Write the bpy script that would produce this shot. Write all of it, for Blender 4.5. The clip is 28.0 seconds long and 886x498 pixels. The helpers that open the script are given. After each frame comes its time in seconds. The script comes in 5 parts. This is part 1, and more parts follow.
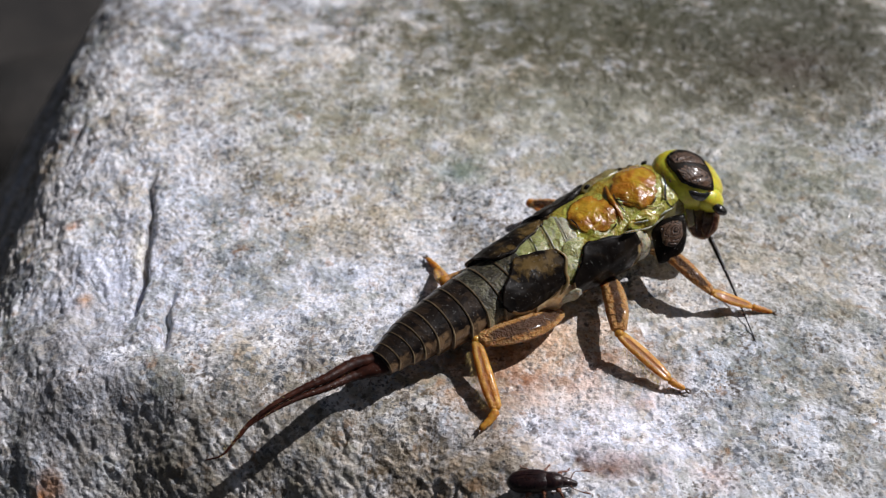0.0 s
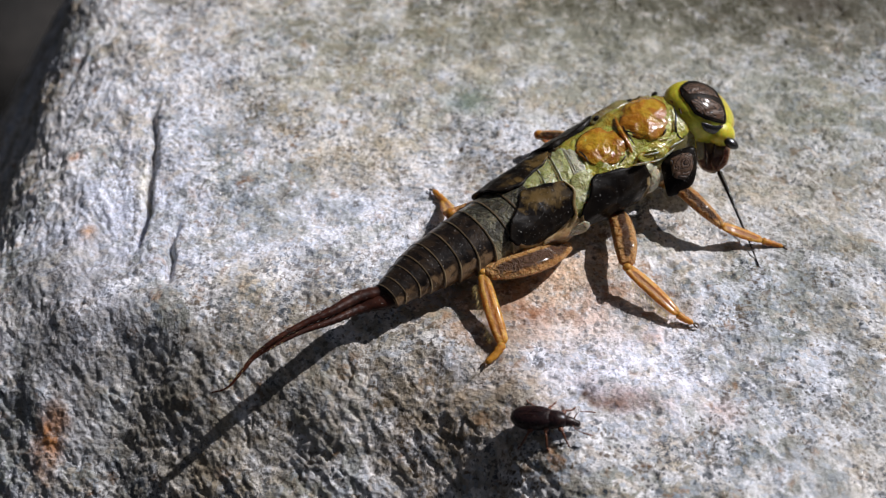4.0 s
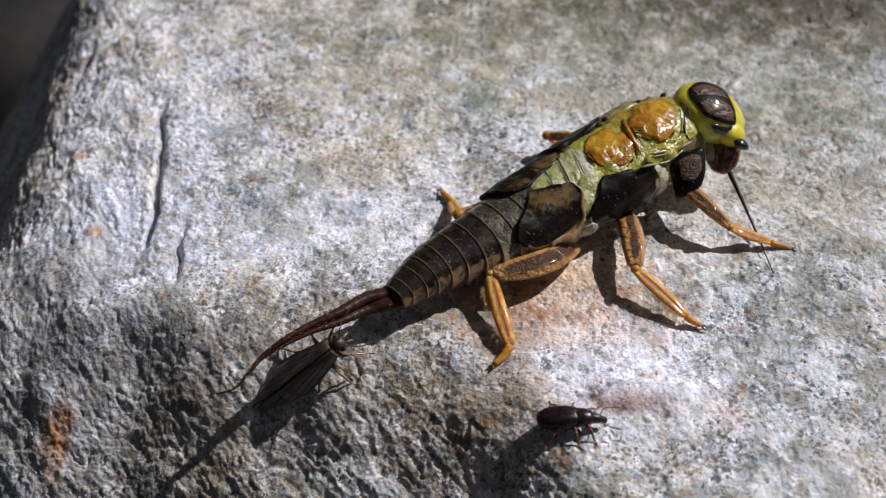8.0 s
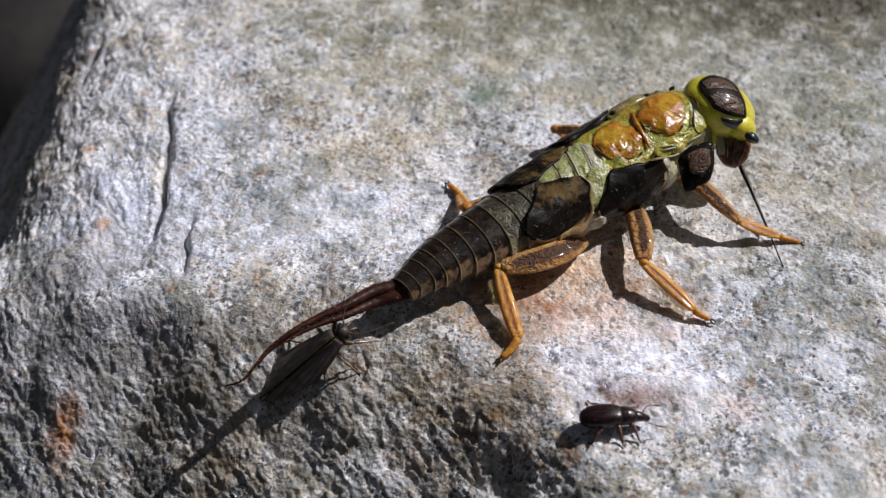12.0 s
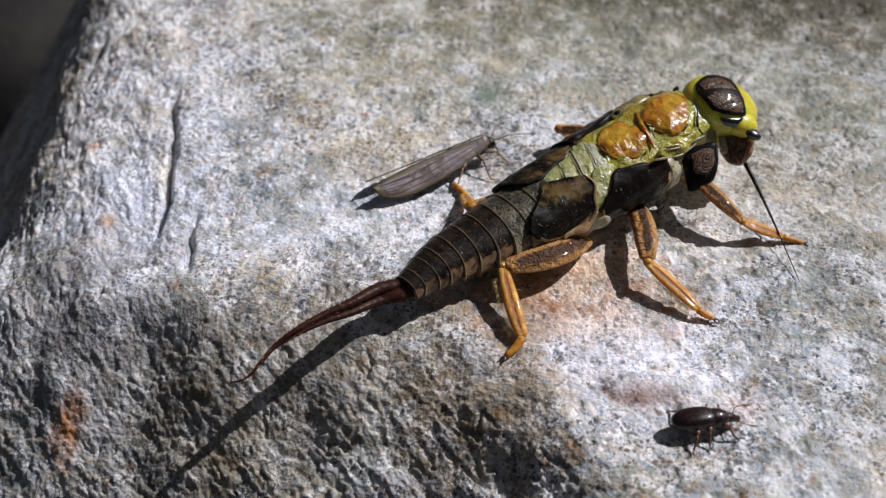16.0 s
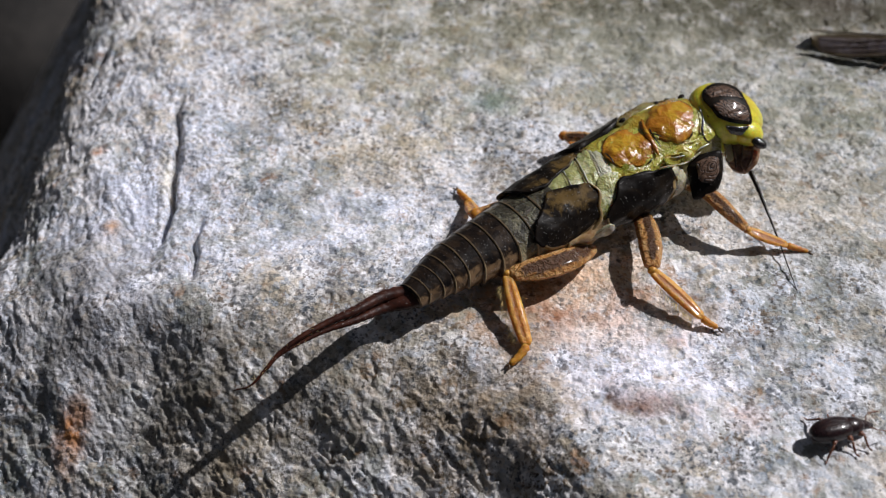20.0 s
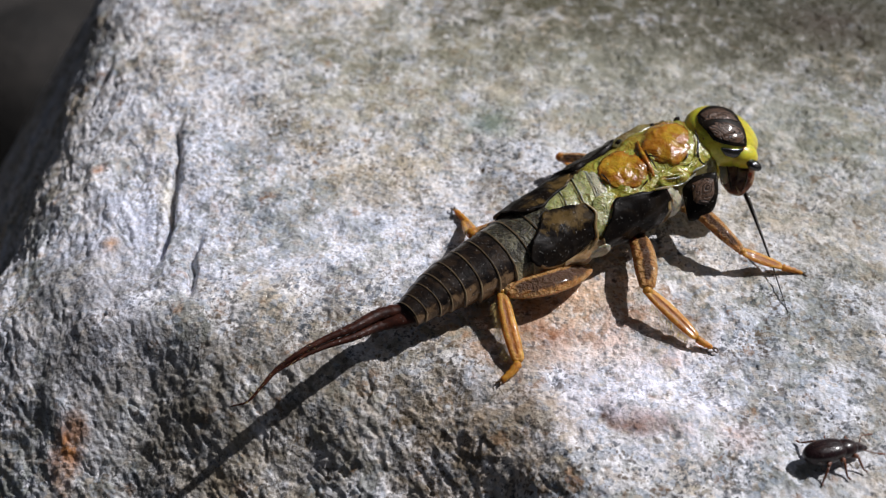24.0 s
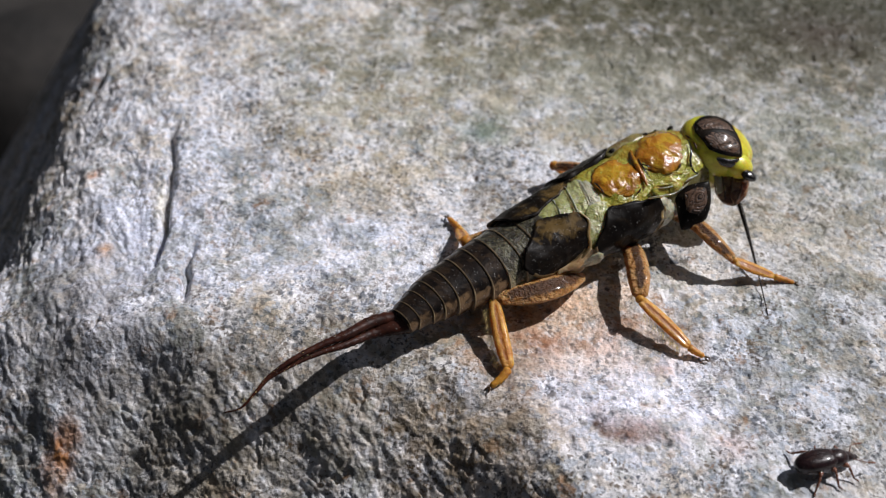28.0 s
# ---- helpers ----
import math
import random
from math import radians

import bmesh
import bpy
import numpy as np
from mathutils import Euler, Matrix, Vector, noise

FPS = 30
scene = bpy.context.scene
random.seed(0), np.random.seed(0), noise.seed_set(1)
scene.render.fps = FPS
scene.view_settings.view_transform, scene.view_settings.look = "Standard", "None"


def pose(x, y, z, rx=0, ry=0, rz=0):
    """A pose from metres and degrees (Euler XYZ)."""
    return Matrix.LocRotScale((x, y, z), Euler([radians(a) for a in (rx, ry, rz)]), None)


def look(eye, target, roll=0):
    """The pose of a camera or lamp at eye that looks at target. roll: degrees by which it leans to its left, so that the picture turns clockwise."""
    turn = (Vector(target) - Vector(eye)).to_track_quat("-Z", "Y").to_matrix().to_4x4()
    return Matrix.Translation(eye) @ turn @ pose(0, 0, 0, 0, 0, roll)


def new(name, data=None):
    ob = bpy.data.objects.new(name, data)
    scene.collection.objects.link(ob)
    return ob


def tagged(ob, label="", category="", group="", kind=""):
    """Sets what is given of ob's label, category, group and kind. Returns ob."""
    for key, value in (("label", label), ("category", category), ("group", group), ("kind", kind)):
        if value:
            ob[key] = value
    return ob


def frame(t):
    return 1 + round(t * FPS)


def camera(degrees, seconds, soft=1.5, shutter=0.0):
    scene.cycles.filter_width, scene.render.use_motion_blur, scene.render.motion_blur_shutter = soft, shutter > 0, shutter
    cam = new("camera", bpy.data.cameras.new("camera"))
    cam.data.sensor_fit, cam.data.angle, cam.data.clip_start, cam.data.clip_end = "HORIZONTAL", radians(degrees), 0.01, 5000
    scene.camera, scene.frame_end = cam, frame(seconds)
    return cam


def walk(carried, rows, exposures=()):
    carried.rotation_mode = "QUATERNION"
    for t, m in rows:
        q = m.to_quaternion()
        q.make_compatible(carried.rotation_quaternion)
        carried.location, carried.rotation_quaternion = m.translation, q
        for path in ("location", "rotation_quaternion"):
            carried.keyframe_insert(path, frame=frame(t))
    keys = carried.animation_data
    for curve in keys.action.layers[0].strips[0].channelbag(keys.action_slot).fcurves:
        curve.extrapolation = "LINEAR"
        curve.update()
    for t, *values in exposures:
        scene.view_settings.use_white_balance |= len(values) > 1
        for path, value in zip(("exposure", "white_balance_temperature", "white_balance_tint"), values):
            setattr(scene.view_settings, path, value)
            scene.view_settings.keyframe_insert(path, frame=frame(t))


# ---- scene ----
# camera: macro view of a boulder top, all lengths below in millimetres times MM
MM = 0.001
cam = camera(40, 28.0, soft=1.15)
cam.data.dof.use_dof = True
cam.data.dof.focus_distance = 0.0752
cam.data.dof.aperture_fstop = 50
PATH = [
    (0.0, 0.149, -57.619, 57.019, 48.4202, -0.0978, -0.6688),
    (0.5, 0.010, -57.588, 57.169, 48.4651, -0.1429, -0.6790),
    (1.0, 0.110, -57.819, 57.224, 49.1553, -0.2734, -0.6290),
    (1.5, 0.089, -57.804, 57.092, 48.9572, -0.3112, -0.6835),
    (2.0, 0.246, -57.754, 57.054, 48.5609, -0.1928, -0.6099),
    (2.5, 0.211, -57.645, 56.932, 47.7467, -0.3981, -0.7440),
    (3.0, 0.182, -57.260, 57.088, 46.3011, -0.4640, -0.8931),
    (3.5, 0.165, -57.026, 56.671, 45.3590, -0.2515, -0.6143),
    (5.5, 0.091, -56.712, 56.383, 45.0007, 0.1091, 0.0353),
    (6.0, -0.023, -56.833, 56.448, 45.7978, 0.0783, 0.0821),
    (6.5, -0.016, -56.660, 56.513, 45.1865, 0.0407, 0.0020),
    (7.0, 0.142, -56.588, 56.496, 44.9509, 0.1144, 0.0334),
    (7.5, -0.079, -56.632, 56.490, 45.0340, -0.0550, -0.0166),
    (8.0, 0.000, -56.570, 56.570, 45.0000, 0.0000, 0.0000),
    (8.5, 0.164, -56.513, 56.407, 44.4480, 0.1881, 0.0228),
    (9.0, 0.192, -56.526, 56.279, 44.3639, 0.2595, 0.1074),
    (9.5, 0.205, -56.380, 56.411, 44.3615, 0.3714, 0.2062),
    (10.0, 0.112, -56.563, 56.423, 44.6562, 0.2648, 0.1825),
    (10.5, 0.213, -56.577, 56.210, 44.3810, 0.4201, 0.2734),
    (11.0, 0.019, -56.547, 56.102, 44.2179, 0.3145, 0.3169),
    (11.5, -0.045, -56.601, 56.244, 44.7518, 0.1793, 0.3156),
    (12.0, -0.099, -56.670, 56.244, 44.9002, 0.0937, 0.3192),
    (12.5, -0.175, -56.435, 56.176, 44.2622, 0.1601, 0.3326),
    (14.5, -0.606, -56.727, 56.284, 44.5933, -0.1299, 0.2831),
    (15.0, -0.565, -56.870, 56.427, 45.3674, -0.1684, 0.3546),
    (15.5, -0.630, -56.927, 56.268, 45.0214, -0.1963, 0.2571),
    (16.0, -0.593, -56.983, 56.149, 45.0454, -0.2010, 0.3918),
    (16.5, -0.664, -56.703, 56.532, 45.1210, -0.3511, 0.3590),
    (17.0, -0.658, -56.787, 56.482, 45.2666, -0.3243, 0.3305),
    (17.5, -0.683, -56.772, 56.333, 44.7148, -0.3428, 0.3231),
    (18.0, -0.699, -56.697, 56.280, 44.4402, -0.2979, 0.3553),
    (18.5, -0.650, -56.780, 56.339, 45.0801, -0.1269, 0.3964),
    (19.0, -0.730, -56.919, 56.218, 45.1396, -0.2072, 0.3711),
    (19.5, -0.754, -56.630, 56.313, 44.6793, -0.1958, 0.4665),
    (20.0, -0.812, -56.567, 56.499, 44.9919, -0.3228, 0.5825),
    (20.5, -0.823, -56.720, 56.530, 45.5558, -0.3515, 0.6658),
    (22.5, -0.743, -56.995, 56.627, 45.4610, -0.5441, 0.8814),
    (23.0, -0.659, -57.116, 56.312, 45.0637, -0.5912, 0.8088),
    (23.5, -0.797, -56.873, 56.936, 45.6175, -0.7504, 0.8038),
    (24.0, -0.680, -57.267, 56.597, 46.1932, -0.6495, 0.8247),
    (24.5, -0.780, -57.154, 56.676, 45.7910, -0.8317, 0.7530),
    (25.0, -0.784, -57.064, 56.752, 45.6582, -0.8710, 0.7794),
    (25.5, -0.767, -57.117, 56.895, 46.2360, -0.8479, 0.7707),
    (26.0, -0.695, -57.181, 56.890, 46.3683, -0.8394, 0.7784),
    (26.5, -0.736, -57.250, 56.704, 46.1556, -0.9441, 0.7502),
    (27.0, -0.749, -57.238, 56.872, 46.2154, -0.9786, 0.8260),
    (27.5, -0.757, -57.259, 57.025, 46.4877, -1.0391, 0.7998),
    (28.0, -0.739, -57.384, 56.819, 46.4956, -1.1141, 0.7937),
]


def view(x, y, z, a, b, c):
    """Eye in millimetres, Euler angles in degrees."""
    return pose(x * MM, y * MM, z * MM, a, b, c)


walk(cam, [(t, view(*p)) for t, *p in PATH], exposures=[(0.0, 0.0, 6180, 12.0), (28.0, 0.0, 6180, 12.0)])

# world, sun, exposure
SUN_DIR = Vector((0.60, 0.31, 0.74)).normalized()
world = bpy.data.worlds.new("sky")
scene.world = world
world.use_nodes = True
wn = world.node_tree
sky = wn.nodes.new("ShaderNodeTexSky")
sky.sky_type, sky.sun_disc = "NISHITA", False
sky.sun_elevation = math.asin(SUN_DIR.z)
sky.sun_rotation = math.atan2(SUN_DIR.x, SUN_DIR.y)
sky.dust_density, sky.ozone_density = 4.0, 0.6
grey = wn.nodes.new("ShaderNodeHueSaturation")
grey.inputs["Saturation"].default_value = 0.45
wn.links.new(sky.outputs[0], grey.inputs["Color"])
wn.links.new(grey.outputs[0], wn.nodes["Background"].inputs[0])
wn.nodes["Background"].inputs[1].default_value = 0.016
lamp = bpy.data.lights.new("sun", "SUN")
lamp.energy, lamp.angle, lamp.color = 3.85, radians(0.5), (1.0, 0.96, 0.92)
sun = new("sun", lamp)
sun.matrix_world = look(SUN_DIR * 5, (0, 0, 0))


# ---- materials ----
class Nodes:
    """A small wrapper to write node trees in short lines."""

    def __init__(self, name):
        self.m = bpy.data.materials.new(name)
        self.m.use_nodes = True
        self.t = self.m.node_tree
        self.b = self.t.nodes["Principled BSDF"]
        self.co = self.t.nodes.new("ShaderNodeTexCoord").outputs["Object"]
        move = self.t.nodes.new("ShaderNodeVectorMath")
        self.t.links.new(self.co, move.inputs[0])
        move.inputs[1].default_value = (0.37, 0.11, 0.23)
        self.shift = move.outputs[0]

    def put(self, socket, value):
        if isinstance(value, bpy.types.NodeSocket):
            self.t.links.new(value, socket)
        elif isinstance(value, tuple) and len(value) == 3 and socket.type == "RGBA":
            socket.default_value = (*value, 1)
        else:
            socket.default_value = value

    def noise(self, scale, detail=4.0, rough=0.55, dist=0.0, co=None, fac=True):
        n = self.t.nodes.new("ShaderNodeTexNoise")
        n.inputs["Scale"].default_value, n.inputs["Detail"].default_value = scale, detail
        n.inputs["Roughness"].default_value, n.inputs["Distortion"].default_value = rough, dist
        self.put(n.inputs["Vector"], co or self.co)
        return n.outputs[0 if fac else 1]

    def cells(self, scale, feature="F1", out="Distance", co=None):
        n = self.t.nodes.new("ShaderNodeTexVoronoi")
        n.feature = feature
        n.inputs["Scale"].default_value = scale
        self.put(n.inputs["Vector"], co or self.co)
        if out == "Color":
            split = self.t.nodes.new("ShaderNodeSeparateColor")
            self.put(split.inputs[0], n.outputs[out])
            return split.outputs[0]
        return n.outputs[out]

    def ramp(self, fac, *stops):
        n = self.t.nodes.new("ShaderNodeValToRGB")
        while len(n.color_ramp.elements) < len(stops):
            n.color_ramp.elements.new(0.5)
        for e, (p, c) in zip(n.color_ramp.elements, stops):
            e.position = p
            e.color = (*c, 1) if isinstance(c, tuple) else (c, c, c, 1)
        self.put(n.inputs[0], fac)
        return n.outputs[0]

    def mix(self, fac, a, b, mode="MIX"):
        n = self.t.nodes.new("ShaderNodeMix")
        n.data_type, n.blend_type = "RGBA", mode
        self.put(n.inputs[0], fac), self.put(n.inputs[6], a), self.put(n.inputs[7], b)
        return n.outputs[2]

    def math(self, op, a, b=0.0):
        n = self.t.nodes.new("ShaderNodeMath")
        n.operation = op
        self.put(n.inputs[0], a), self.put(n.inputs[1], b)
        return n.outputs[0]

    def spot(self, x, y, r, soft=0.5, wobble=None, sx=1.0, sy=1.0, turn=0.0):
        """A patch's mask: 1 inside r millimetres of (x, y), ragged by wobble."""
        n = self.t.nodes.new("ShaderNodeMapping")
        n.vector_type = "TEXTURE"
        n.inputs["Location"].default_value = (x * MM, y * MM, 0)
        n.inputs["Rotation"].default_value = (0, 0, radians(turn))
        n.inputs["Scale"].default_value = (r * MM * sx, r * MM * sy, 0.05)
        self.put(n.inputs["Vector"], self.co)
        v = self.t.nodes.new("ShaderNodeVectorMath")
        v.operation = "LENGTH"
        self.put(v.inputs[0], n.outputs[0])
        d = v.outputs["Value"]
        if wobble is not None:
            d = self.math("ADD", d, self.math("MULTIPLY", self.math("SUBTRACT", wobble, 0.5), 1.8))
        return self.ramp(d, (max(0.0, 1 - soft) * 0.7, 1.0), (min(1.0, 0.7 + soft * 0.3), 0.0))

    def bump(self, height, strength, distance):
        n = self.t.nodes.new("ShaderNodeBump")
        n.inputs["Strength"].default_value, n.inputs["Distance"].default_value = strength, distance
        self.put(n.inputs["Height"], height)
        if self.b.inputs["Normal"].links:
            self.put(n.inputs["Normal"], self.b.inputs["Normal"].links[0].from_socket)
        self.put(self.b.inputs["Normal"], n.outputs[0])

    def set(self, **k):
        names = dict(color="Base Color", rough="Roughness", metal="Metallic", sss="Subsurface Weight", coat="Coat Weight",
                     coat_rough="Coat Roughness", spec="Specular IOR Level", trans="Transmission Weight", alpha="Alpha")
        for key, v in k.items():
            self.put(self.b.inputs[names[key]], v)
        return self.m


# strength of the pale specks painted for dust and sun glints, by material
DUST_GLINTS = {"dark_shell": 0.7, "dark_ring": 0.6, "grey_ring": 0.5, "wing_pad_shell": 0.7, "red_brown_tail": 0.6, "brown_leg": 0.5}


def chitin(name, dark, light, rough=0.3, scale=900, sss=0.0, bump=0.00006, coat=0.3, fine=6000, blotch=None, stripe=None, spec=0.5, mottle=0.5):
    n = Nodes(name)
    f = n.noise(scale, 5, 0.6, 0.6)
    g = n.noise(fine, 3, 0.6)
    c = n.mix(n.ramp(f, (0.32, 0.0), (0.68, 1.0)), dark, light)
    c = n.mix(n.math("MULTIPLY", n.ramp(g, (0.5, 0.0), (0.75, 1.0)), 0.35), c, tuple(v * 0.45 for v in dark))
    if stripe:
        where = n.t.nodes.new("ShaderNodeAttribute")
        where.attribute_name = "stripe"
        c = n.mix(n.ramp(n.math("ADD", where.outputs["Fac"], n.math("MULTIPLY", n.math("SUBTRACT", f, 0.5), mottle)), (0.42, 0.0), (0.72, 0.92)), c, stripe)
    if blotch:
        c = n.mix(n.ramp(n.noise(scale * 0.8, 4, 0.6, 1.2, co=n.shift), (0.50, 0.0), (0.62, 0.8)), c, blotch)
    n.bump(n.noise(scale * 3, 4, 0.6), 0.6, bump)
    if coat >= 0.5:
        n.bump(n.noise(scale * 1.6, 3, 0.5, 0.8), 0.7, bump * 3)
    n.bump(g, 0.5, bump * 0.5)
    # sparse dust grains, painted pale to stand for tiny sun glints
    dust_glint = n.ramp(n.noise(7000, 3, 0.7), (0.665, 0.0), (0.70, 1.0))
    n.bump(dust_glint, 0.7, 0.00005)
    c = n.mix(n.math("MULTIPLY", dust_glint, DUST_GLINTS.get(name, 0.1)), c, (0.60, 0.57, 0.54))
    m = n.set(color=c, rough=n.ramp(g, (0.3, rough * 0.8), (0.75, min(1, rough * 1.4))), coat=coat, coat_rough=0.1, spec=spec)
    if sss:
        n.set(sss=sss)
        n.b.inputs["Subsurface Radius"].default_value = (1.0, 0.5, 0.2)
        n.b.inputs["Subsurface Scale"].default_value = 0.0013
    return m


def swirled_mask():
    """Brown skin with dark winding ridges, wet."""
    n = Nodes("wrinkled_mask")
    f = n.noise(520, 2, 0.5, 1.6)
    edge = n.ramp(n.math("ABSOLUTE", n.math("SUBTRACT", n.math("FRACT", n.math("MULTIPLY", f, 10.0)), 0.5)), (0.05, 0.0), (0.22, 1.0))
    tone = n.mix(n.noise(1500, 3, 0.6), (0.055, 0.03, 0.018), (0.18, 0.10, 0.06))
    c = n.mix(edge, (0.012, 0.007, 0.006), tone)
    n.bump(edge, 0.7, 0.00012)
    n.bump(n.noise(2600, 4, 0.6), 0.7, 0.00016)
    return n.set(color=c, rough=0.45, coat=0.45, coat_rough=0.1, spec=0.35)


def granite():
    n = Nodes("granite")
    w = n.noise(420, 5, 0.62)
    grit = n.noise(4200, 4, 0.7)
    # ragged grain borders
    push = n.t.nodes.new("ShaderNodeVectorMath")
    push.operation = "MULTIPLY_ADD"
    n.put(push.inputs[0], n.noise(5200, 3, 0.6, fac=False))
    push.inputs[1].default_value = (0.00022, 0.00022, 0.00022)
    n.put(push.inputs[2], n.co)
    ragged = push.outputs[0]
    tear = n.t.nodes.new("ShaderNodeVectorMath")
    tear.operation = "MULTIPLY_ADD"
    n.put(tear.inputs[0], n.noise(1900, 4, 0.65, fac=False))
    tear.inputs[1].default_value = (0.0007, 0.0007, 0.0007)
    n.put(tear.inputs[2], n.co)
    torn = tear.outputs[0]
    # bluish white feldspar, grey quartz, cream and grey-green weathering
    c = n.mix(n.ramp(n.noise(240, 6, 0.62, 0.6), (0.42, 0.0), (0.55, 1.0)), (0.34, 0.32, 0.28), (0.82, 0.83, 0.90))
    c = n.mix(n.ramp(n.noise(130, 6, 0.66, 0.5, co=n.shift), (0.50, 0.0), (0.60, 0.7)), c, (0.60, 0.51, 0.38))
    c = n.mix(n.ramp(n.noise(135, 7, 0.68, 0.6), (0.51, 0.0), (0.59, 0.85)), c, (0.27, 0.29, 0.265))
    c = n.mix(n.ramp(n.noise(620, 6, 0.72, 0.2, co=n.shift), (0.52, 0.0), (0.56, 0.8)), c, (0.92, 0.92, 0.97))
    # broad milky patches and small sooty blue-green nests
    c = n.mix(n.ramp(n.noise(210, 5, 0.62, 0.4, co=n.shift), (0.54, 0.0), (0.62, 0.6)), c, (0.88, 0.88, 0.93))
    nests = n.math("MULTIPLY", n.ramp(n.noise(270, 4, 0.6, 0.5, co=n.shift), (0.565, 0.0), (0.62, 1.0)), n.ramp(n.noise(1900, 4, 0.7), (0.46, 0.0), (0.56, 1.0)))
    c = n.mix(n.math("MULTIPLY", nests, 0.8), c, (0.075, 0.10, 0.105))
    c = n.mix(n.ramp(n.noise(75, 4, 0.6, 0.4), (0.50, 0.0), (0.62, 0.4)), c, n.mix(1.0, c, (0.86, 0.94, 1.10), "MULTIPLY"))
    c = n.mix(n.ramp(n.noise(60, 4, 0.6, 0.4, co=n.shift), (0.50, 0.0), (0.62, 0.5)), c, n.mix(1.0, c, (1.06, 0.99, 0.86), "MULTIPLY"))
    # each grain its own tone and tint
    drift = n.math("MULTIPLY", n.math("SUBTRACT", n.noise(190, 7, 0.68, 0.5), 0.5), 2.9)
    tone = n.cells(4000, out="Color", co=ragged)
    c = n.mix(0.75, c, n.mix(1.0, c, n.ramp(n.math("ADD", tone, n.math("MULTIPLY", drift, 0.4)), (0.0, (0.58, 0.58, 0.59)), (0.3, (0.86, 0.85, 0.84)), (0.55, (1.0, 1.0, 1.0)), (1.0, (1.12, 1.12, 1.13))), "MULTIPLY"))
    tint = n.cells(2600, out="Color", co=ragged)
    c = n.mix(n.ramp(tint, (0.20, 0.5), (0.24, 0.0)), c, (0.34, 0.40, 0.50))
    c = n.mix(n.ramp(tint, (0.84, 0.0), (0.88, 0.35)), c, (0.56, 0.44, 0.32))
    # dark mineral grains in loose swarms
    for size, odds, reach in ((1500, 0.07, 0.36), (2700, 0.13, 0.42), (5000, 0.20, 0.46)):
        rare = n.ramp(n.math("ADD", n.cells(size, out="Color", co=torn), drift), (odds - 0.02, 1.0), (odds + 0.02, 0.0))
        core = n.ramp(n.cells(size, co=torn), (reach - 0.06, 1.0), (reach + 0.08, 0.0))
        hue = n.mix(n.ramp(n.noise(500, 2, 0.5), (0.45, 0.0), (0.58, 1.0)), (0.045, 0.06, 0.085), (0.12, 0.08, 0.045))
        c = n.mix(n.math("MULTIPLY", n.math("MULTIPLY", rare, core), 0.86), c, hue)
    c = n.mix(n.math("MULTIPLY", n.ramp(n.noise(800, 5, 0.7), (0.62, 0.0), (0.66, 1.0)), 0.85), c, n.mix(w, (0.03, 0.045, 0.055), (0.12, 0.09, 0.05)))
    c = n.mix(n.math("MULTIPLY", n.ramp(grit, (0.615, 0.0), (0.66, 1.0)), 0.72), c, (0.10, 0.10, 0.095))
    # rust specks
    rusty = n.math("MULTIPLY", n.spot(8.5, -4.6, 7.0, 1.0, w, 1.5, 0.8, 15), 0.085)
    rust = n.ramp(n.math("ADD", n.noise(640, 6, 0.68, 0.2), rusty), (0.60, 0.0), (0.67, 1.0))
    c = n.mix(n.math("MULTIPLY", rust, 0.75), c, n.mix(w, (0.16, 0.075, 0.03), (0.46, 0.25, 0.11)))
    crumbs = n.ramp(n.noise(1000, 6, 0.72), (0.38, 0.35), (0.52, 1.0))
    # stains, and shade and light painted into the rock's colour
    for x, y, r, sx, sy, turn, soft, amount, tint in STAINS_AND_SHADING:
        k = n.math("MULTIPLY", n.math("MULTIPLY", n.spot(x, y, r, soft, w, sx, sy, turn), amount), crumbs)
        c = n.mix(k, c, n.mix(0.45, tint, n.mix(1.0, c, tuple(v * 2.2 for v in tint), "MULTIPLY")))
    n.bump(n.cells(4000, co=ragged), 0.5, 0.00012)
    n.bump(n.noise(1100, 6, 0.70), 0.8, 0.00022)
    n.bump(grit, 0.35, 0.00005)
    shine = n.ramp(n.cells(2900, out="Color", co=ragged), (0.86, 0.58), (0.95, 0.10))
    return n.set(color=c, rough=shine, spec=0.5)


# stains on the boulder, with shade and light painted among them
STAINS_AND_SHADING = []


def stain_and_shading(x, y, radius, stretch_x, stretch_y, turn, soft, amount, tint):
    """A patch of lichen, rust or washed-out mineral, or of painted shade or light; x, y and radius in millimetres."""
    STAINS_AND_SHADING.append((x, y, radius, stretch_x, stretch_y, turn, soft, amount, tint))


stain_and_shading(-23.6, 2.1, 1.4, 1.0, 1.4, 0, 0.9, 0.3, (0.40, 0.26, 0.14))
stain_and_shading(-14.6, 6.1, 1.0, 1.0, 1.2, 0, 0.8, 0.85, (0.09, 0.12, 0.12))
stain_and_shading(-13.3, 5.0, 0.9, 0.8, 1.4, 10, 0.8, 0.8, (0.09, 0.12, 0.12))
# two warm patches under the nymph paint bounced light into its shadow
stain_and_shading(5.5, -2.2, 6.0, 1.6, 0.7, 28, 1.0, 0.6, (0.64, 0.45, 0.27))
stain_and_shading(9.5, -7.5, 3.2, 1.5, 0.7, 10, 1.0, 0.55, (0.58, 0.40, 0.24))
stain_and_shading(17.0, 22.0, 15.0, 1.8, 0.7, 0, 1.0, 0.5, (0.34, 0.34, 0.26))
stain_and_shading(-2.0, 15.0, 9.0, 1.7, 0.6, -10, 1.0, 0.45, (0.42, 0.39, 0.29))
stain_and_shading(2.4, 15.6, 2.0, 1.3, 1.2, 0, 0.9, 0.75, (0.12, 0.22, 0.17))
stain_and_shading(7.3, -4.5, 5.0, 1.6, 0.8, 20, 1.0, 0.8, (0.62, 0.42, 0.25))
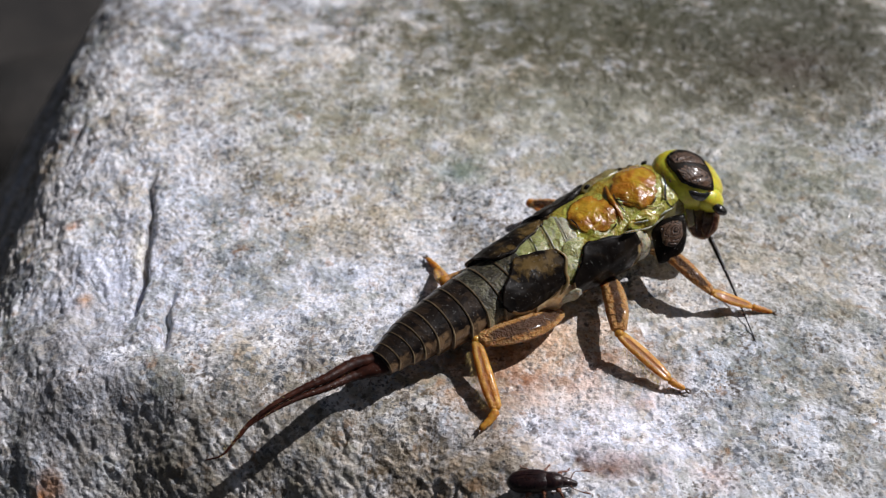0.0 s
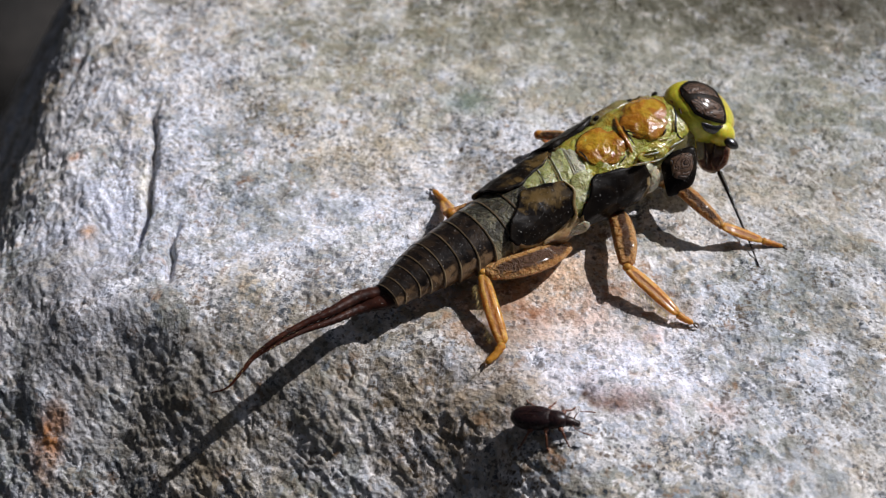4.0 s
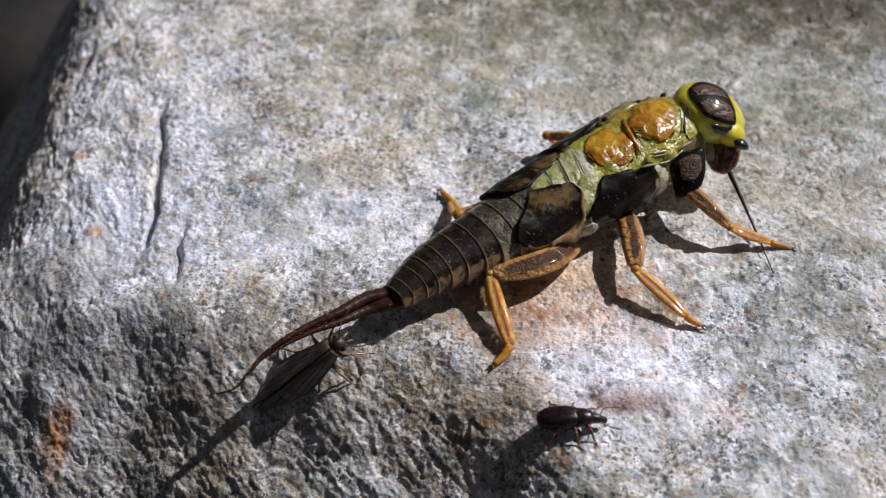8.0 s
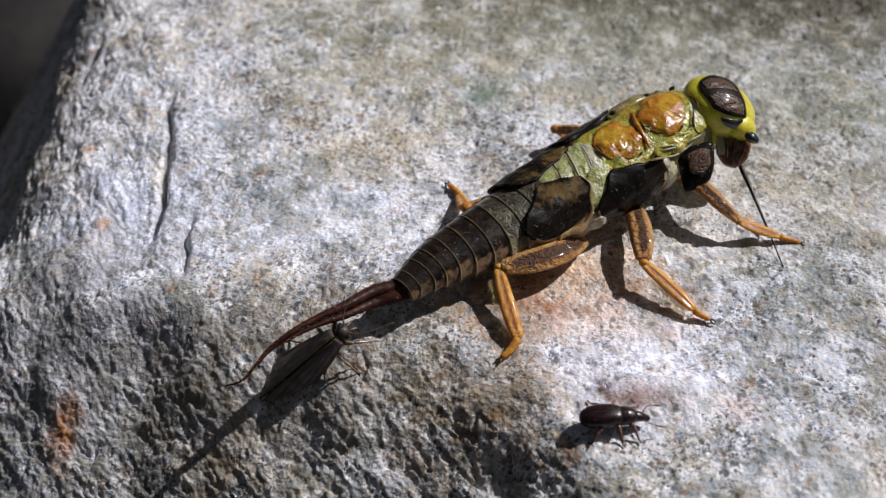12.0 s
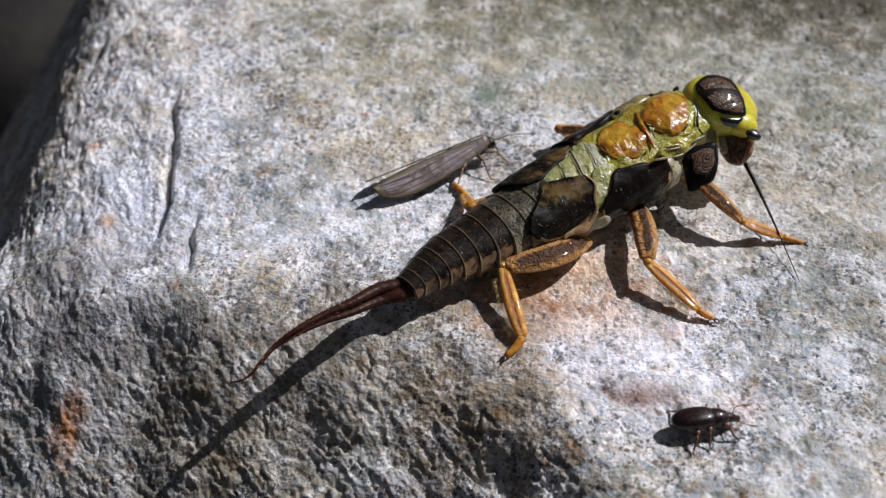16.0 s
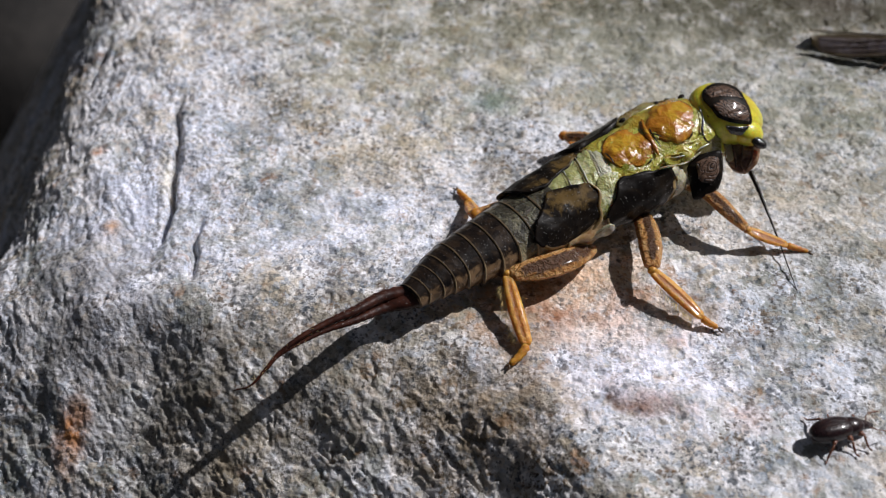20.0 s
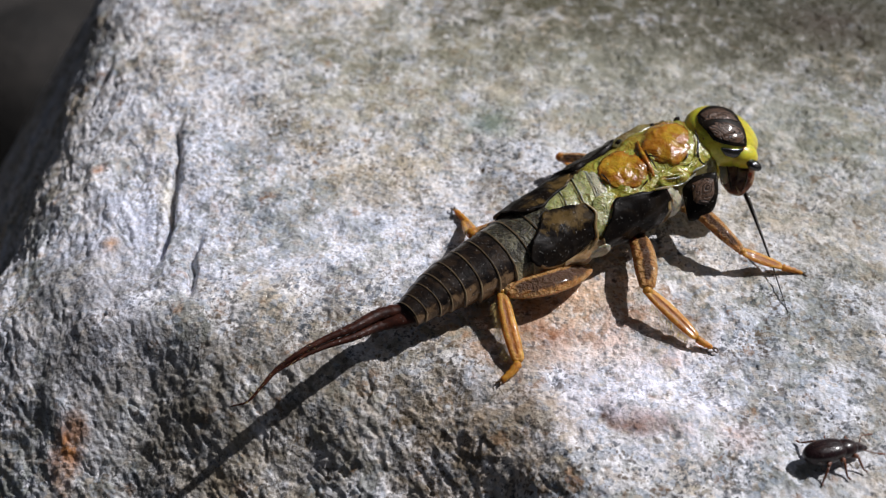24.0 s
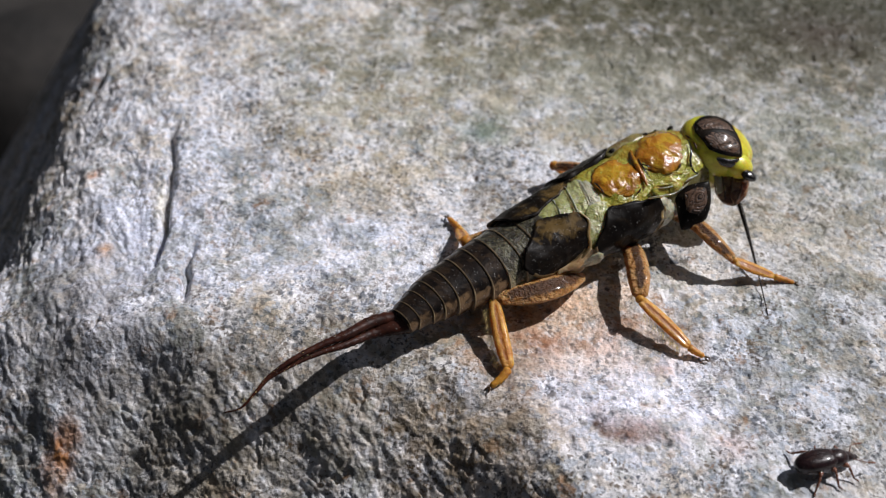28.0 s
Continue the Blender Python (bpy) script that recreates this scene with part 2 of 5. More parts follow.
stain_and_shading(4.1, -6.4, 4.4, 1.2, 0.8, 0, 1.0, 0.7, (0.40, 0.26, 0.15))
stain_and_shading(11.4, -12.6, 2.2, 1.6, 0.6, -14, 0.9, 0.95, (0.20, 0.075, 0.03))
stain_and_shading(13.0, -5.2, 3.4, 1.4, 0.7, 0, 0.9, 0.5, (0.46, 0.30, 0.17))
stain_and_shading(10.7, -9.6, 9.0, 1.2, 0.8, 0, 1.0, 0.5, (0.80, 0.80, 0.92))
stain_and_shading(-5.8, 9.1, 5.5, 1.5, 0.9, 10, 1.0, 0.6, (0.60, 0.51, 0.35))
stain_and_shading(21.7, 5.6, 8.0, 1.2, 1.2, 0, 1.0, 0.5, (0.50, 0.43, 0.32))
stain_and_shading(4.5, 6.1, 5.0, 1.4, 0.8, 0, 1.0, 0.35, (0.52, 0.44, 0.32))
stain_and_shading(-22.2, -1.1, 8.0, 1.0, 1.6, 0, 1.0, 0.5, (0.66, 0.68, 0.82))
stain_and_shading(-1.1, 25.9, 13.0, 1.8, 0.9, 0, 1.0, 0.5, (0.44, 0.42, 0.29))
stain_and_shading(-21.2, 11.6, 9.0, 1.0, 2.0, 0, 1.0, 0.6, (0.78, 0.80, 0.90))
stain_and_shading(-11.4, 1.1, 7.0, 1.5, 1.0, 0, 1.0, 0.5, (0.78, 0.80, 0.90))
stain_and_shading(-9.6, 17.7, 6.5, 1.4, 0.8, 20, 1.0, 0.65, (0.36, 0.33, 0.24))
stain_and_shading(5.8, -5.9, 2.0, 1.6, 0.7, 0, 0.9, 0.75, (0.30, 0.13, 0.06))
stain_and_shading(10.6, -4.0, 1.6, 1.4, 0.8, 20, 0.9, 0.75, (0.28, 0.14, 0.07))
stain_and_shading(13.4, -7.8, 1.1, 1.3, 0.9, 0, 0.9, 0.6, (0.34, 0.16, 0.09))
stain_and_shading(16.5, -13.8, 1.4, 1.3, 0.9, 0, 0.9, 0.5, (0.40, 0.20, 0.12))
stain_and_shading(25.2, -5.9, 3.0, 0.9, 1.5, 0, 0.9, 0.6, (0.13, 0.15, 0.16))
stain_and_shading(18.9, -7.8, 2.0, 1.5, 0.8, 0, 0.9, 0.6, (0.12, 0.14, 0.16))
stain_and_shading(3.3, 19.8, 2.6, 1.3, 0.9, 0, 0.9, 0.7, (0.70, 0.60, 0.45))
# dark olive patches: mossy colour with shade of the back's dip painted in
stain_and_shading(25.1, 26.7, 14.0, 2.2, 0.85, 0, 1.0, 0.85, (0.16, 0.15, 0.085))
stain_and_shading(24.5, 34.3, 19.0, 2.2, 0.85, 0, 0.45, 0.95, (0.085, 0.08, 0.042))
stain_and_shading(29.7, 29.1, 10.0, 2.2, 0.8, 0, 0.9, 0.8, (0.12, 0.11, 0.06))
stain_and_shading(34.2, 32.5, 12.0, 1.6, 1.0, 0, 0.8, 0.9, (0.09, 0.08, 0.045))
stain_and_shading(8.6, 35.2, 9.0, 1.8, 0.9, 0, 0.7, 0.8, (0.16, 0.15, 0.09))
stain_and_shading(13.8, 24.3, 5.0, 2.2, 0.8, 0, 0.9, 0.75, (0.20, 0.20, 0.14))
stain_and_shading(1.6, 24.3, 5.0, 2.0, 0.6, 10, 0.9, 0.6, (0.24, 0.23, 0.16))
stain_and_shading(31.0, 30.8, 4.0, 1.4, 1.2, 0, 0.9, 0.9, (0.09, 0.055, 0.035))
stain_and_shading(-6.5, 25.1, 6.0, 1.8, 0.7, -20, 1.0, 0.6, (0.24, 0.22, 0.15))
# further back, more of that shade put into the colour
stain_and_shading(30.0, 40.0, 16.0, 1.8, 0.8, 0, 0.6, 0.95, (0.07, 0.07, 0.035))
stain_and_shading(10.0, 41.0, 12.0, 2.0, 0.7, 0, 0.7, 0.85, (0.12, 0.12, 0.07))
stain_and_shading(15.0, 16.0, 9.0, 1.9, 0.8, 0, 1.0, 0.55, (0.36, 0.37, 0.33))
stain_and_shading(26.0, 14.0, 9.0, 1.2, 1.0, 0, 1.0, 0.5, (0.34, 0.35, 0.31))
stain_and_shading(25.0, -17.0, 8.0, 1.3, 1.0, 0, 1.0, 0.6, (0.38, 0.375, 0.35))
# grey patch: weaker light on the left shoulder painted into the colour
stain_and_shading(-22.0, 2.0, 9.0, 0.8, 1.3, 0, 1.0, 0.5, (0.42, 0.42, 0.42))
stain_and_shading(8.0, 21.0, 12.0, 1.9, 0.7, 0, 1.0, 0.45, (0.40, 0.40, 0.36))
# two pale patches: stronger sunlight mid-crown, painted as whiter rock
stain_and_shading(-3.0, 3.0, 8.0, 1.4, 0.9, 20, 1.0, 0.45, (0.84, 0.85, 0.93))
stain_and_shading(12.0, -10.5, 6.5, 1.4, 0.8, 0, 1.0, 0.45, (0.86, 0.86, 0.95))
stain_and_shading(8.75, -12.3, 0.55, 1.0, 1.0, 0, 0.7, 1.0, (0.05, 0.02, 0.012))
stain_and_shading(9.1, -12.9, 0.65, 0.9, 1.3, 20, 0.7, 1.0, (0.05, 0.022, 0.012))
stain_and_shading(10.2, -13.1, 1.3, 1.7, 0.6, -8, 0.9, 0.9, (0.22, 0.09, 0.04))
stain_and_shading(-20.5, 7.0, 1.6, 0.5, 2.8, 6, 0.9, 0.6, (0.66, 0.60, 0.42))
stain_and_shading(25.8, 3.3, 13.0, 0.9, 1.5, 0, 1.0, 0.55, (0.30, 0.30, 0.26))
stain_and_shading(29.9, 14.3, 8.0, 1.2, 1.0, 0, 1.0, 0.6, (0.24, 0.26, 0.20))
stain_and_shading(1.6, -12.5, 6.5, 1.2, 0.9, 20, 1.0, 0.85, (0.27, 0.19, 0.10))
stain_and_shading(-6.4, -11.6, 7.0, 1.5, 0.8, 10, 1.0, 0.55, (0.33, 0.27, 0.17))
# grey to brown darkening of the front face and shoulder, painted for shade
stain_and_shading(-18.6, -8.8, 6.0, 1.3, 1.0, 0, 1.0, 0.8, (0.17, 0.165, 0.14))
stain_and_shading(-10.7, -8.6, 8.0, 1.3, 0.8, 0, 1.0, 0.9, (0.21, 0.19, 0.155))
stain_and_shading(-15.2, -12.7, 8.0, 1.3, 0.8, 0, 1.0, 0.65, (0.26, 0.235, 0.19))
stain_and_shading(-24.1, -8.4, 7.0, 0.9, 1.4, 0, 1.0, 0.75, (0.25, 0.24, 0.23))
stain_and_shading(-27.3, -2.3, 8.0, 0.8, 1.5, 0, 1.0, 0.7, (0.28, 0.28, 0.28))
stain_and_shading(-30.2, 19.3, 8.0, 0.5, 2.0, 0, 1.0, 0.15, (0.28, 0.27, 0.26))
stain_and_shading(-24.3, -10.7, 1.9, 0.8, 1.3, 0, 0.9, 1.0, (0.50, 0.20, 0.05))
stain_and_shading(-26.1, 10.6, 0.9, 1.2, 0.9, 0, 0.9, 1.0, (0.42, 0.17, 0.05))
stain_and_shading(-23.6, 2.7, 0.8, 1.0, 1.2, 0, 0.9, 0.8, (0.44, 0.24, 0.10))


def stone(name, dark, light):
    n = Nodes(name)
    c = n.mix(n.ramp(n.noise(40, 5, 0.6), (0.35, 0.0), (0.65, 1.0)), dark, light)
    c = n.mix(n.math("MULTIPLY", n.ramp(n.noise(500, 4, 0.6), (0.52, 0.0), (0.66, 1.0)), 0.5), c, tuple(v * 0.4 for v in dark))
    n.bump(n.noise(300, 5, 0.65), 0.6, 0.0008)
    return n.set(color=c, rough=0.8)


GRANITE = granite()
# gravel and stones below: near-black colours carry the boulder's deep shade
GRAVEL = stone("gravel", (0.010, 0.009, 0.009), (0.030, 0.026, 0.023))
SHADED_STONE = stone("shaded_stone", (0.010, 0.009, 0.008), (0.034, 0.028, 0.024))
SHELL = chitin("dark_shell", (0.004, 0.003, 0.0025), (0.016, 0.011, 0.008), 0.4, 1300, bump=0.00004, coat=0.15, blotch=(0.028, 0.019, 0.012), spec=0.12)
PAD = chitin("wing_pad_shell", (0.002, 0.0016, 0.0014), (0.009, 0.006, 0.004), 0.4, 800, bump=0.00004, coat=0.15, blotch=(0.014, 0.009, 0.005), stripe=(0.13, 0.082, 0.027), spec=0.1, mottle=2.6)
PADEDGE = chitin("pale_pad_edge", (0.16, 0.10, 0.035), (0.36, 0.25, 0.11), 0.35, 900, 0.2)
RING = chitin("dark_ring", (0.003, 0.0022, 0.002), (0.018, 0.0115, 0.008), 0.36, 1300, bump=0.00007, coat=0.45, blotch=(0.034, 0.021, 0.012), stripe=(0.20, 0.125, 0.066), spec=0.1, mottle=2.0)
GREYRING = chitin("grey_ring", (0.012, 0.010, 0.007), (0.075, 0.066, 0.044), 0.35, 1600, 0.2, bump=0.00008, coat=0.5, blotch=(0.17, 0.16, 0.105), stripe=(0.30, 0.25, 0.15), spec=0.2, mottle=1.0)
BAND = chitin("pale_band", (0.06, 0.04, 0.022), (0.22, 0.155, 0.085), 0.35, 1400, stripe=(0.44, 0.32, 0.18), spec=0.3, mottle=1.2)
SKIN = chitin("pale_skin", (0.16, 0.135, 0.045), (0.38, 0.33, 0.15), 0.25, 700, 0.25, blotch=(0.16, 0.10, 0.04))
GREEN = chitin("green_skin", (0.25, 0.26, 0.075), (0.48, 0.48, 0.21), 0.22, 1100, 0.3, bump=0.0001, coat=0.6, blotch=(0.58, 0.56, 0.36))
YELLOW = chitin("yellow_skin", (0.54, 0.47, 0.015), (0.80, 0.73, 0.06), 0.34, 600, 0.5, coat=0.35, bump=0.00008, blotch=(0.56, 0.42, 0.03))
LIME = chitin("lime_skin", (0.24, 0.22, 0.015), (0.62, 0.58, 0.12), 0.18, 900, 0.4, coat=0.6, bump=0.00012, blotch=(0.36, 0.22, 0.02))
ORANGE = chitin("orange_skin", (0.26, 0.09, 0.005), (0.50, 0.21, 0.013), 0.18, 520, 0.3, bump=0.00012, coat=0.6, blotch=(0.56, 0.35, 0.025))
AMBER = chitin("amber_leg", (0.42, 0.17, 0.018), (0.66, 0.33, 0.05), 0.4, 1500, 0.3, coat=0.12, bump=0.00005, blotch=(0.32, 0.11, 0.02), spec=0.3)
BROWN = chitin("brown_leg", (0.045, 0.024, 0.012), (0.13, 0.075, 0.04), 0.3, 900)
THIGH = chitin("pale_amber_thigh", (0.36, 0.16, 0.04), (0.62, 0.37, 0.16), 0.36, 1500, 0.25, stripe=(0.05, 0.022, 0.014), coat=0.5, bump=0.00018, mottle=1.3, spec=0.15)
SHIN = chitin("amber_shin", (0.46, 0.19, 0.022), (0.76, 0.43, 0.10), 0.4, 1500, 0.5, coat=0.25, bump=0.00012, blotch=(0.42, 0.17, 0.022), stripe=(0.26, 0.085, 0.012), mottle=1.0, spec=0.3)
CLEAR = chitin("clear_membrane", (0.30, 0.28, 0.18), (0.62, 0.58, 0.44), 0.2, 900, 0.3, coat=0.6, bump=0.0001)
FRINGE = chitin("pale_hair", (0.70, 0.52, 0.18), (0.88, 0.72, 0.34), 0.4, 2500)
FRILL = chitin("pale_amber_frill", (0.34, 0.21, 0.09), (0.60, 0.44, 0.26), 0.3, 900, 0.3, coat=0.3, blotch=(0.22, 0.11, 0.04))
CERCUS = chitin("red_brown_tail", (0.014, 0.004, 0.003), (0.065, 0.018, 0.009), 0.4, 1600, coat=0.15, fine=4000, bump=0.00005, spec=0.2)
MASK = swirled_mask()
BLACK = chitin("black_eye", (0.006, 0.005, 0.005), (0.015, 0.012, 0.010), 0.12, 1000, coat=1.0)
PALP = chitin("pinkish_mouthparts", (0.07, 0.035, 0.022), (0.22, 0.125, 0.075), 0.28, 1100, 0.3, coat=0.4, bump=0.00008, blotch=(0.34, 0.24, 0.16))
ELYTRA = chitin("beetle_shell", (0.006, 0.003, 0.004), (0.022, 0.009, 0.010), 0.3, 2500, bump=0.00003, coat=0.4, fine=7000, blotch=(0.034, 0.015, 0.012), spec=0.25)
BEETLE_LEG = chitin("beetle_leg", (0.10, 0.03, 0.014), (0.24, 0.09, 0.045), 0.3, 2500)
FLY_BODY = chitin("caddis_body", (0.015, 0.010, 0.007), (0.06, 0.042, 0.028), 0.5, 1500)
FLY_LEG = chitin("caddis_leg", (0.16, 0.09, 0.05), (0.34, 0.22, 0.13), 0.45, 1500)


def wing_membrane():
    """Smoky membrane with a soft silvery sheen; brown along ridge, margin and tip."""
    n = Nodes("wing_membrane")
    where = n.t.nodes.new("ShaderNodeAttribute")
    where.attribute_name = "stripe"
    f = n.noise(600, 4, 0.6, 0.4)
    c = n.mix(n.ramp(f, (0.35, 0.0), (0.65, 1.0)), (0.09, 0.065, 0.055), (0.25, 0.20, 0.19))
    c = n.mix(n.ramp(n.noise(700, 3, 0.6, co=n.shift), (0.48, 0.0), (0.62, 0.7)), c, (0.19, 0.165, 0.20))
    c = n.mix(n.ramp(n.noise(900, 4, 0.6), (0.50, 0.0), (0.58, 0.8)), c, (0.06, 0.04, 0.03))
    edge = n.ramp(n.math("ADD", where.outputs["Fac"], n.math("MULTIPLY", n.math("SUBTRACT", f, 0.5), 0.6)), (0.35, 0.0), (0.65, 1.0))
    c = n.mix(edge, c, n.mix(n.noise(1200, 3, 0.6), (0.05, 0.038, 0.018), (0.14, 0.10, 0.05)))
    n.bump(n.noise(2500, 4, 0.6), 0.5, 0.00006)
    return n.set(color=c, rough=0.42, metal=n.math("MULTIPLY", n.math("SUBTRACT", 1.0, edge), 0.4), coat=0.1)


WING = wing_membrane()
VEIN = chitin("wing_vein", (0.09, 0.07, 0.06), (0.20, 0.16, 0.14), 0.5, 1500)


# ---- mesh helpers ----
def part(name, bm, material, parent=None, label="", at=(0, 0, 0), smooth=True):
    """Links a mesh drawn in the thing's millimetres as one object, its origin at `at`."""
    mats = material if isinstance(material, (list, tuple)) else [material]
    bmesh.ops.recalc_face_normals(bm, faces=bm.faces)
    for v in bm.verts:
        v.co = (v.co - Vector(at)) * MM
    me = bpy.data.meshes.new(name)
    for f in bm.faces:
        f.smooth = smooth
    bm.to_mesh(me)
    bm.free()
    for m in mats:
        me.materials.append(m)
    ob = new(name, me)
    ob.parent = parent
    ob.location = (Vector(at) - Vector(parent.get("at", (0, 0, 0)) if parent else (0, 0, 0))) * MM
    ob["at"] = tuple(at)
    if label:
        tagged(ob, label)
    return ob


def curve_at(pts, t):
    """A point on the Catmull-Rom curve through pts, t from 0 to 1."""
    n = len(pts) - 1
    f = min(max(t, 0), 1) * n
    i = min(int(f), n - 1)
    u = f - i
    p1, p2 = Vector(pts[i]), Vector(pts[i + 1])
    p0 = Vector(pts[i - 1]) if i else p1 * 2 - p2
    p3 = Vector(pts[i + 2]) if i + 2 <= n else p2 * 2 - p1
    return 0.5 * (2 * p1 + (p2 - p0) * u + (2 * p0 - 5 * p1 + 4 * p2 - p3) * u * u + (3 * p1 - p0 - 3 * p2 + p3) * u ** 3)


def tube(pts, radii, sides=12, rings=14, flat=1.0, up=(0, 0, 1), bm=None, knots=0.0, toward=None, keel=0.0, groove=0.0):
    """A limb along pts; radii at even steps; flat: thickness over width."""
    bm = bm or bmesh.new()
    mark = bm.verts.layers.float.new("stripe") if toward else None
    rows = []
    for k in range(rings + 1):
        t = k / rings
        p = curve_at(pts, t)
        d = (curve_at(pts, min(1, t + 0.02)) - curve_at(pts, max(0, t - 0.02))).normalized()
        side = d.cross(Vector(up))
        side = side.normalized() if side.length > 1e-4 else Vector((1, 0, 0))
        top = side.cross(d)
        r = float(np.interp(t, np.linspace(0, 1, len(radii)), radii)) * (1 + knots * math.sin(k * 2.4))
        if k in (0, rings):
            r *= 0.55
        rows.append([bm.verts.new(p + (side * math.cos(a) + top * (flat * math.sin(a))) * (r * (1 + keel * math.cos(8 * a))))
                     for a in (2 * math.pi * j / sides for j in range(sides))])
        if mark:
            out = (Vector(toward) - d * d.dot(Vector(toward))).normalized()
            for v in rows[-1]:
                near = max(0.0, (v.co - p).normalized().dot(out))
                v[mark] = near ** (1.7 + 14 * groove) * min(1.0, 6 * t, 6 * (1 - t))
                v.co -= out * (groove * r * near ** 6)
    for a, b in zip(rows, rows[1:]):
        for j in range(sides):
            bm.faces.new((a[j], a[(j + 1) % sides], b[(j + 1) % sides], b[j]))
    bm.faces.new(rows[0]), bm.faces.new(rows[-1])
    return bm


def egg(c, axes, sizes, nu=20, nv=14, power=1.0, bm=None, shape=None):
    """A rounded body: centre, three unit axes, three half sizes; shape(u, v) scales it."""
    bm = bm or bmesh.new()
    c, (a, b, d) = Vector(c), [Vector(x) for x in axes]
    rows = []
    for i in range(1, nv):
        th = math.pi * i / nv
        row = []
        for j in range(nu):
            ph = 2 * math.pi * j / nu
            x, y, z = math.cos(th), math.sin(th) * math.cos(ph), math.sin(th) * math.sin(ph)
            x, y, z = [math.copysign(abs(q) ** power, q) for q in (x, y, z)]
            k = shape(x, y, z) if shape else 1.0
            row.append(bm.verts.new(c + a * (x * sizes[0]) + b * (y * sizes[1] * k) + d * (z * sizes[2] * k)))
        rows.append(row)
    e0, e1 = bm.verts.new(c + a * sizes[0]), bm.verts.new(c - a * sizes[0])
    for j in range(nu):
        q = (j + 1) % nu
        bm.faces.new((e0, rows[0][j], rows[0][q]))
        bm.faces.new((e1, rows[-1][q], rows[-1][j]))
        for r0, r1 in zip(rows, rows[1:]):
            bm.faces.new((r0[j], r1[j], r1[q], r0[q]))
    return bm


# ---- the boulder ----
def lattice(n, m, seed):
    return np.random.RandomState(seed).rand(n, m)


def vnoise(x, y, size, seed):
    """Smooth noise in -1..1 with cells of that size."""
    g = lattice(257, 257, seed)
    u, v = x / size + 1000.37, y / size + 1000.71
    i, j = np.floor(u).astype(int), np.floor(v).astype(int)
    a, b = u - i, v - j
    a, b = a * a * a * (a * (a * 6 - 15) + 10), b * b * b * (b * (b * 6 - 15) + 10)
    i0, j0, i1, j1 = i % 257, j % 257, (i + 1) % 257, (j + 1) % 257
    return 2 * ((g[i0, j0] * (1 - a) + g[i1, j0] * a) * (1 - b) + (g[i0, j1] * (1 - a) + g[i1, j1] * a) * b) - 1


def fbm(x, y, size, octaves, seed, gain=0.55):
    total, amp = 0, 1.0
    for k in range(octaves):
        c, s = math.cos(k * 0.9), math.sin(k * 0.9)
        total = total + amp * vnoise(x * c - y * s, x * s + y * c, size, seed + k)
        size, amp = size * 0.5, amp * gain
    return total


def softplus(t):
    return np.log1p(np.exp(-np.abs(t))) + np.maximum(t, 0)


def shoulder(x, y):
    """How far the left shoulder has dropped: a broad gentle fall, then the rounded edge."""
    soft = np.interp(y, [-16, -5, 4, 24], [0.2, 0.9, 0.9, 0.3])
    d = np.clip(-(x + 22.2 + 1.9 * soft + 0.035 * np.clip(y, 0, 60) - 0.62 * np.clip(y - 6, -20, 0)), 0, None)
    near = np.minimum(d, 9.9)
    broad = np.clip(-12 - x, 0, 24)
    return -(12 - np.sqrt(144 - near * near)) - 1.46 * np.clip(d - 9.9, 0, None) - soft * broad ** 2 / 120


def front(x, y):
    """How far the front face has dropped."""
    return -slope_of(x) * 1.5 * softplus((edge_of(x) - y) / 1.5)


def rock_base(x, y):
    """The boulder's large form: flat crown, rounded shoulder, steep front."""
    x, y = np.asarray(x, float), np.asarray(y, float)
    return shoulder(x, y) + front(x, y) - np.clip(y - 25, 0, None) ** 2 / 300 - np.clip(x - 35, 0, None) ** 2 / 90


def edge_of(x):
    """Where the crown breaks into the front face."""
    return np.interp(x, [-40, -20, -13, -6, 0, 3.5, 7, 14, 30, 60], [-4, -6.5, -7.8, -8.9, -10.4, -13.2, -18.3, -29, -40, -50])


def slope_of(x):
    return np.interp(x, [-34, -24, -18, -10, 0, 5, 14], [1.1, 1.05, 0.98, 0.92, 0.83, 0.68, 0.8])


def face_amount(x, y):
    """1 on the rough front face and the left shoulder, 0 on the smoother crown."""
    f = 1 / (1 + np.exp(np.clip((y - edge_of(x)) / 1.2, -40, 40)))
    return np.maximum(f, 0.8 / (1 + np.exp(np.clip((x + 18 + 0.05 * y) / 2.5, -40, 40))))


def grains(x, y, size, seed):
    """Rounded lumps packed like grains: 1 at a grain's heart, 0 in the joint."""
    g = lattice(257, 257, seed), lattice(257, 257, seed + 1)
    u, v = x / size + 1000, y / size + 1000
    i, j = np.floor(u).astype(int), np.floor(v).astype(int)
    best = np.full(u.shape, 9.0)
    for di in (-1, 0, 1):
        for dj in (-1, 0, 1):
            p, q = (i + di) % 257, (j + dj) % 257
            best = np.minimum(best, (i + di + g[0][p, q] - u) ** 2 + (j + dj + g[1][p, q] - v) ** 2)
    return 1 - np.sqrt(best)


def chips(x, y, size, seed, tilt=0.8):
    """Broken facets: every cell a plane of its own height and tilt, -1..1."""
    g = [lattice(257, 257, seed + k) for k in range(5)]
    u, v = x / size + 1000, y / size + 1000
    i, j = np.floor(u).astype(int), np.floor(v).astype(int)
    best, h = np.full(u.shape, 9.0), np.zeros(u.shape)
    for di in (-1, 0, 1):
        for dj in (-1, 0, 1):
            p, q = (i + di) % 257, (j + dj) % 257
            a, b = u - (i + di + g[0][p, q]), v - (j + dj + g[1][p, q])
            dist = a * a + b * b
            plane = 2 * g[2][p, q] - 1 + tilt * ((2 * g[3][p, q] - 1) * a + (2 * g[4][p, q] - 1) * b)
            h, best = np.where(dist < best, plane, h), np.minimum(best, dist)
    return h


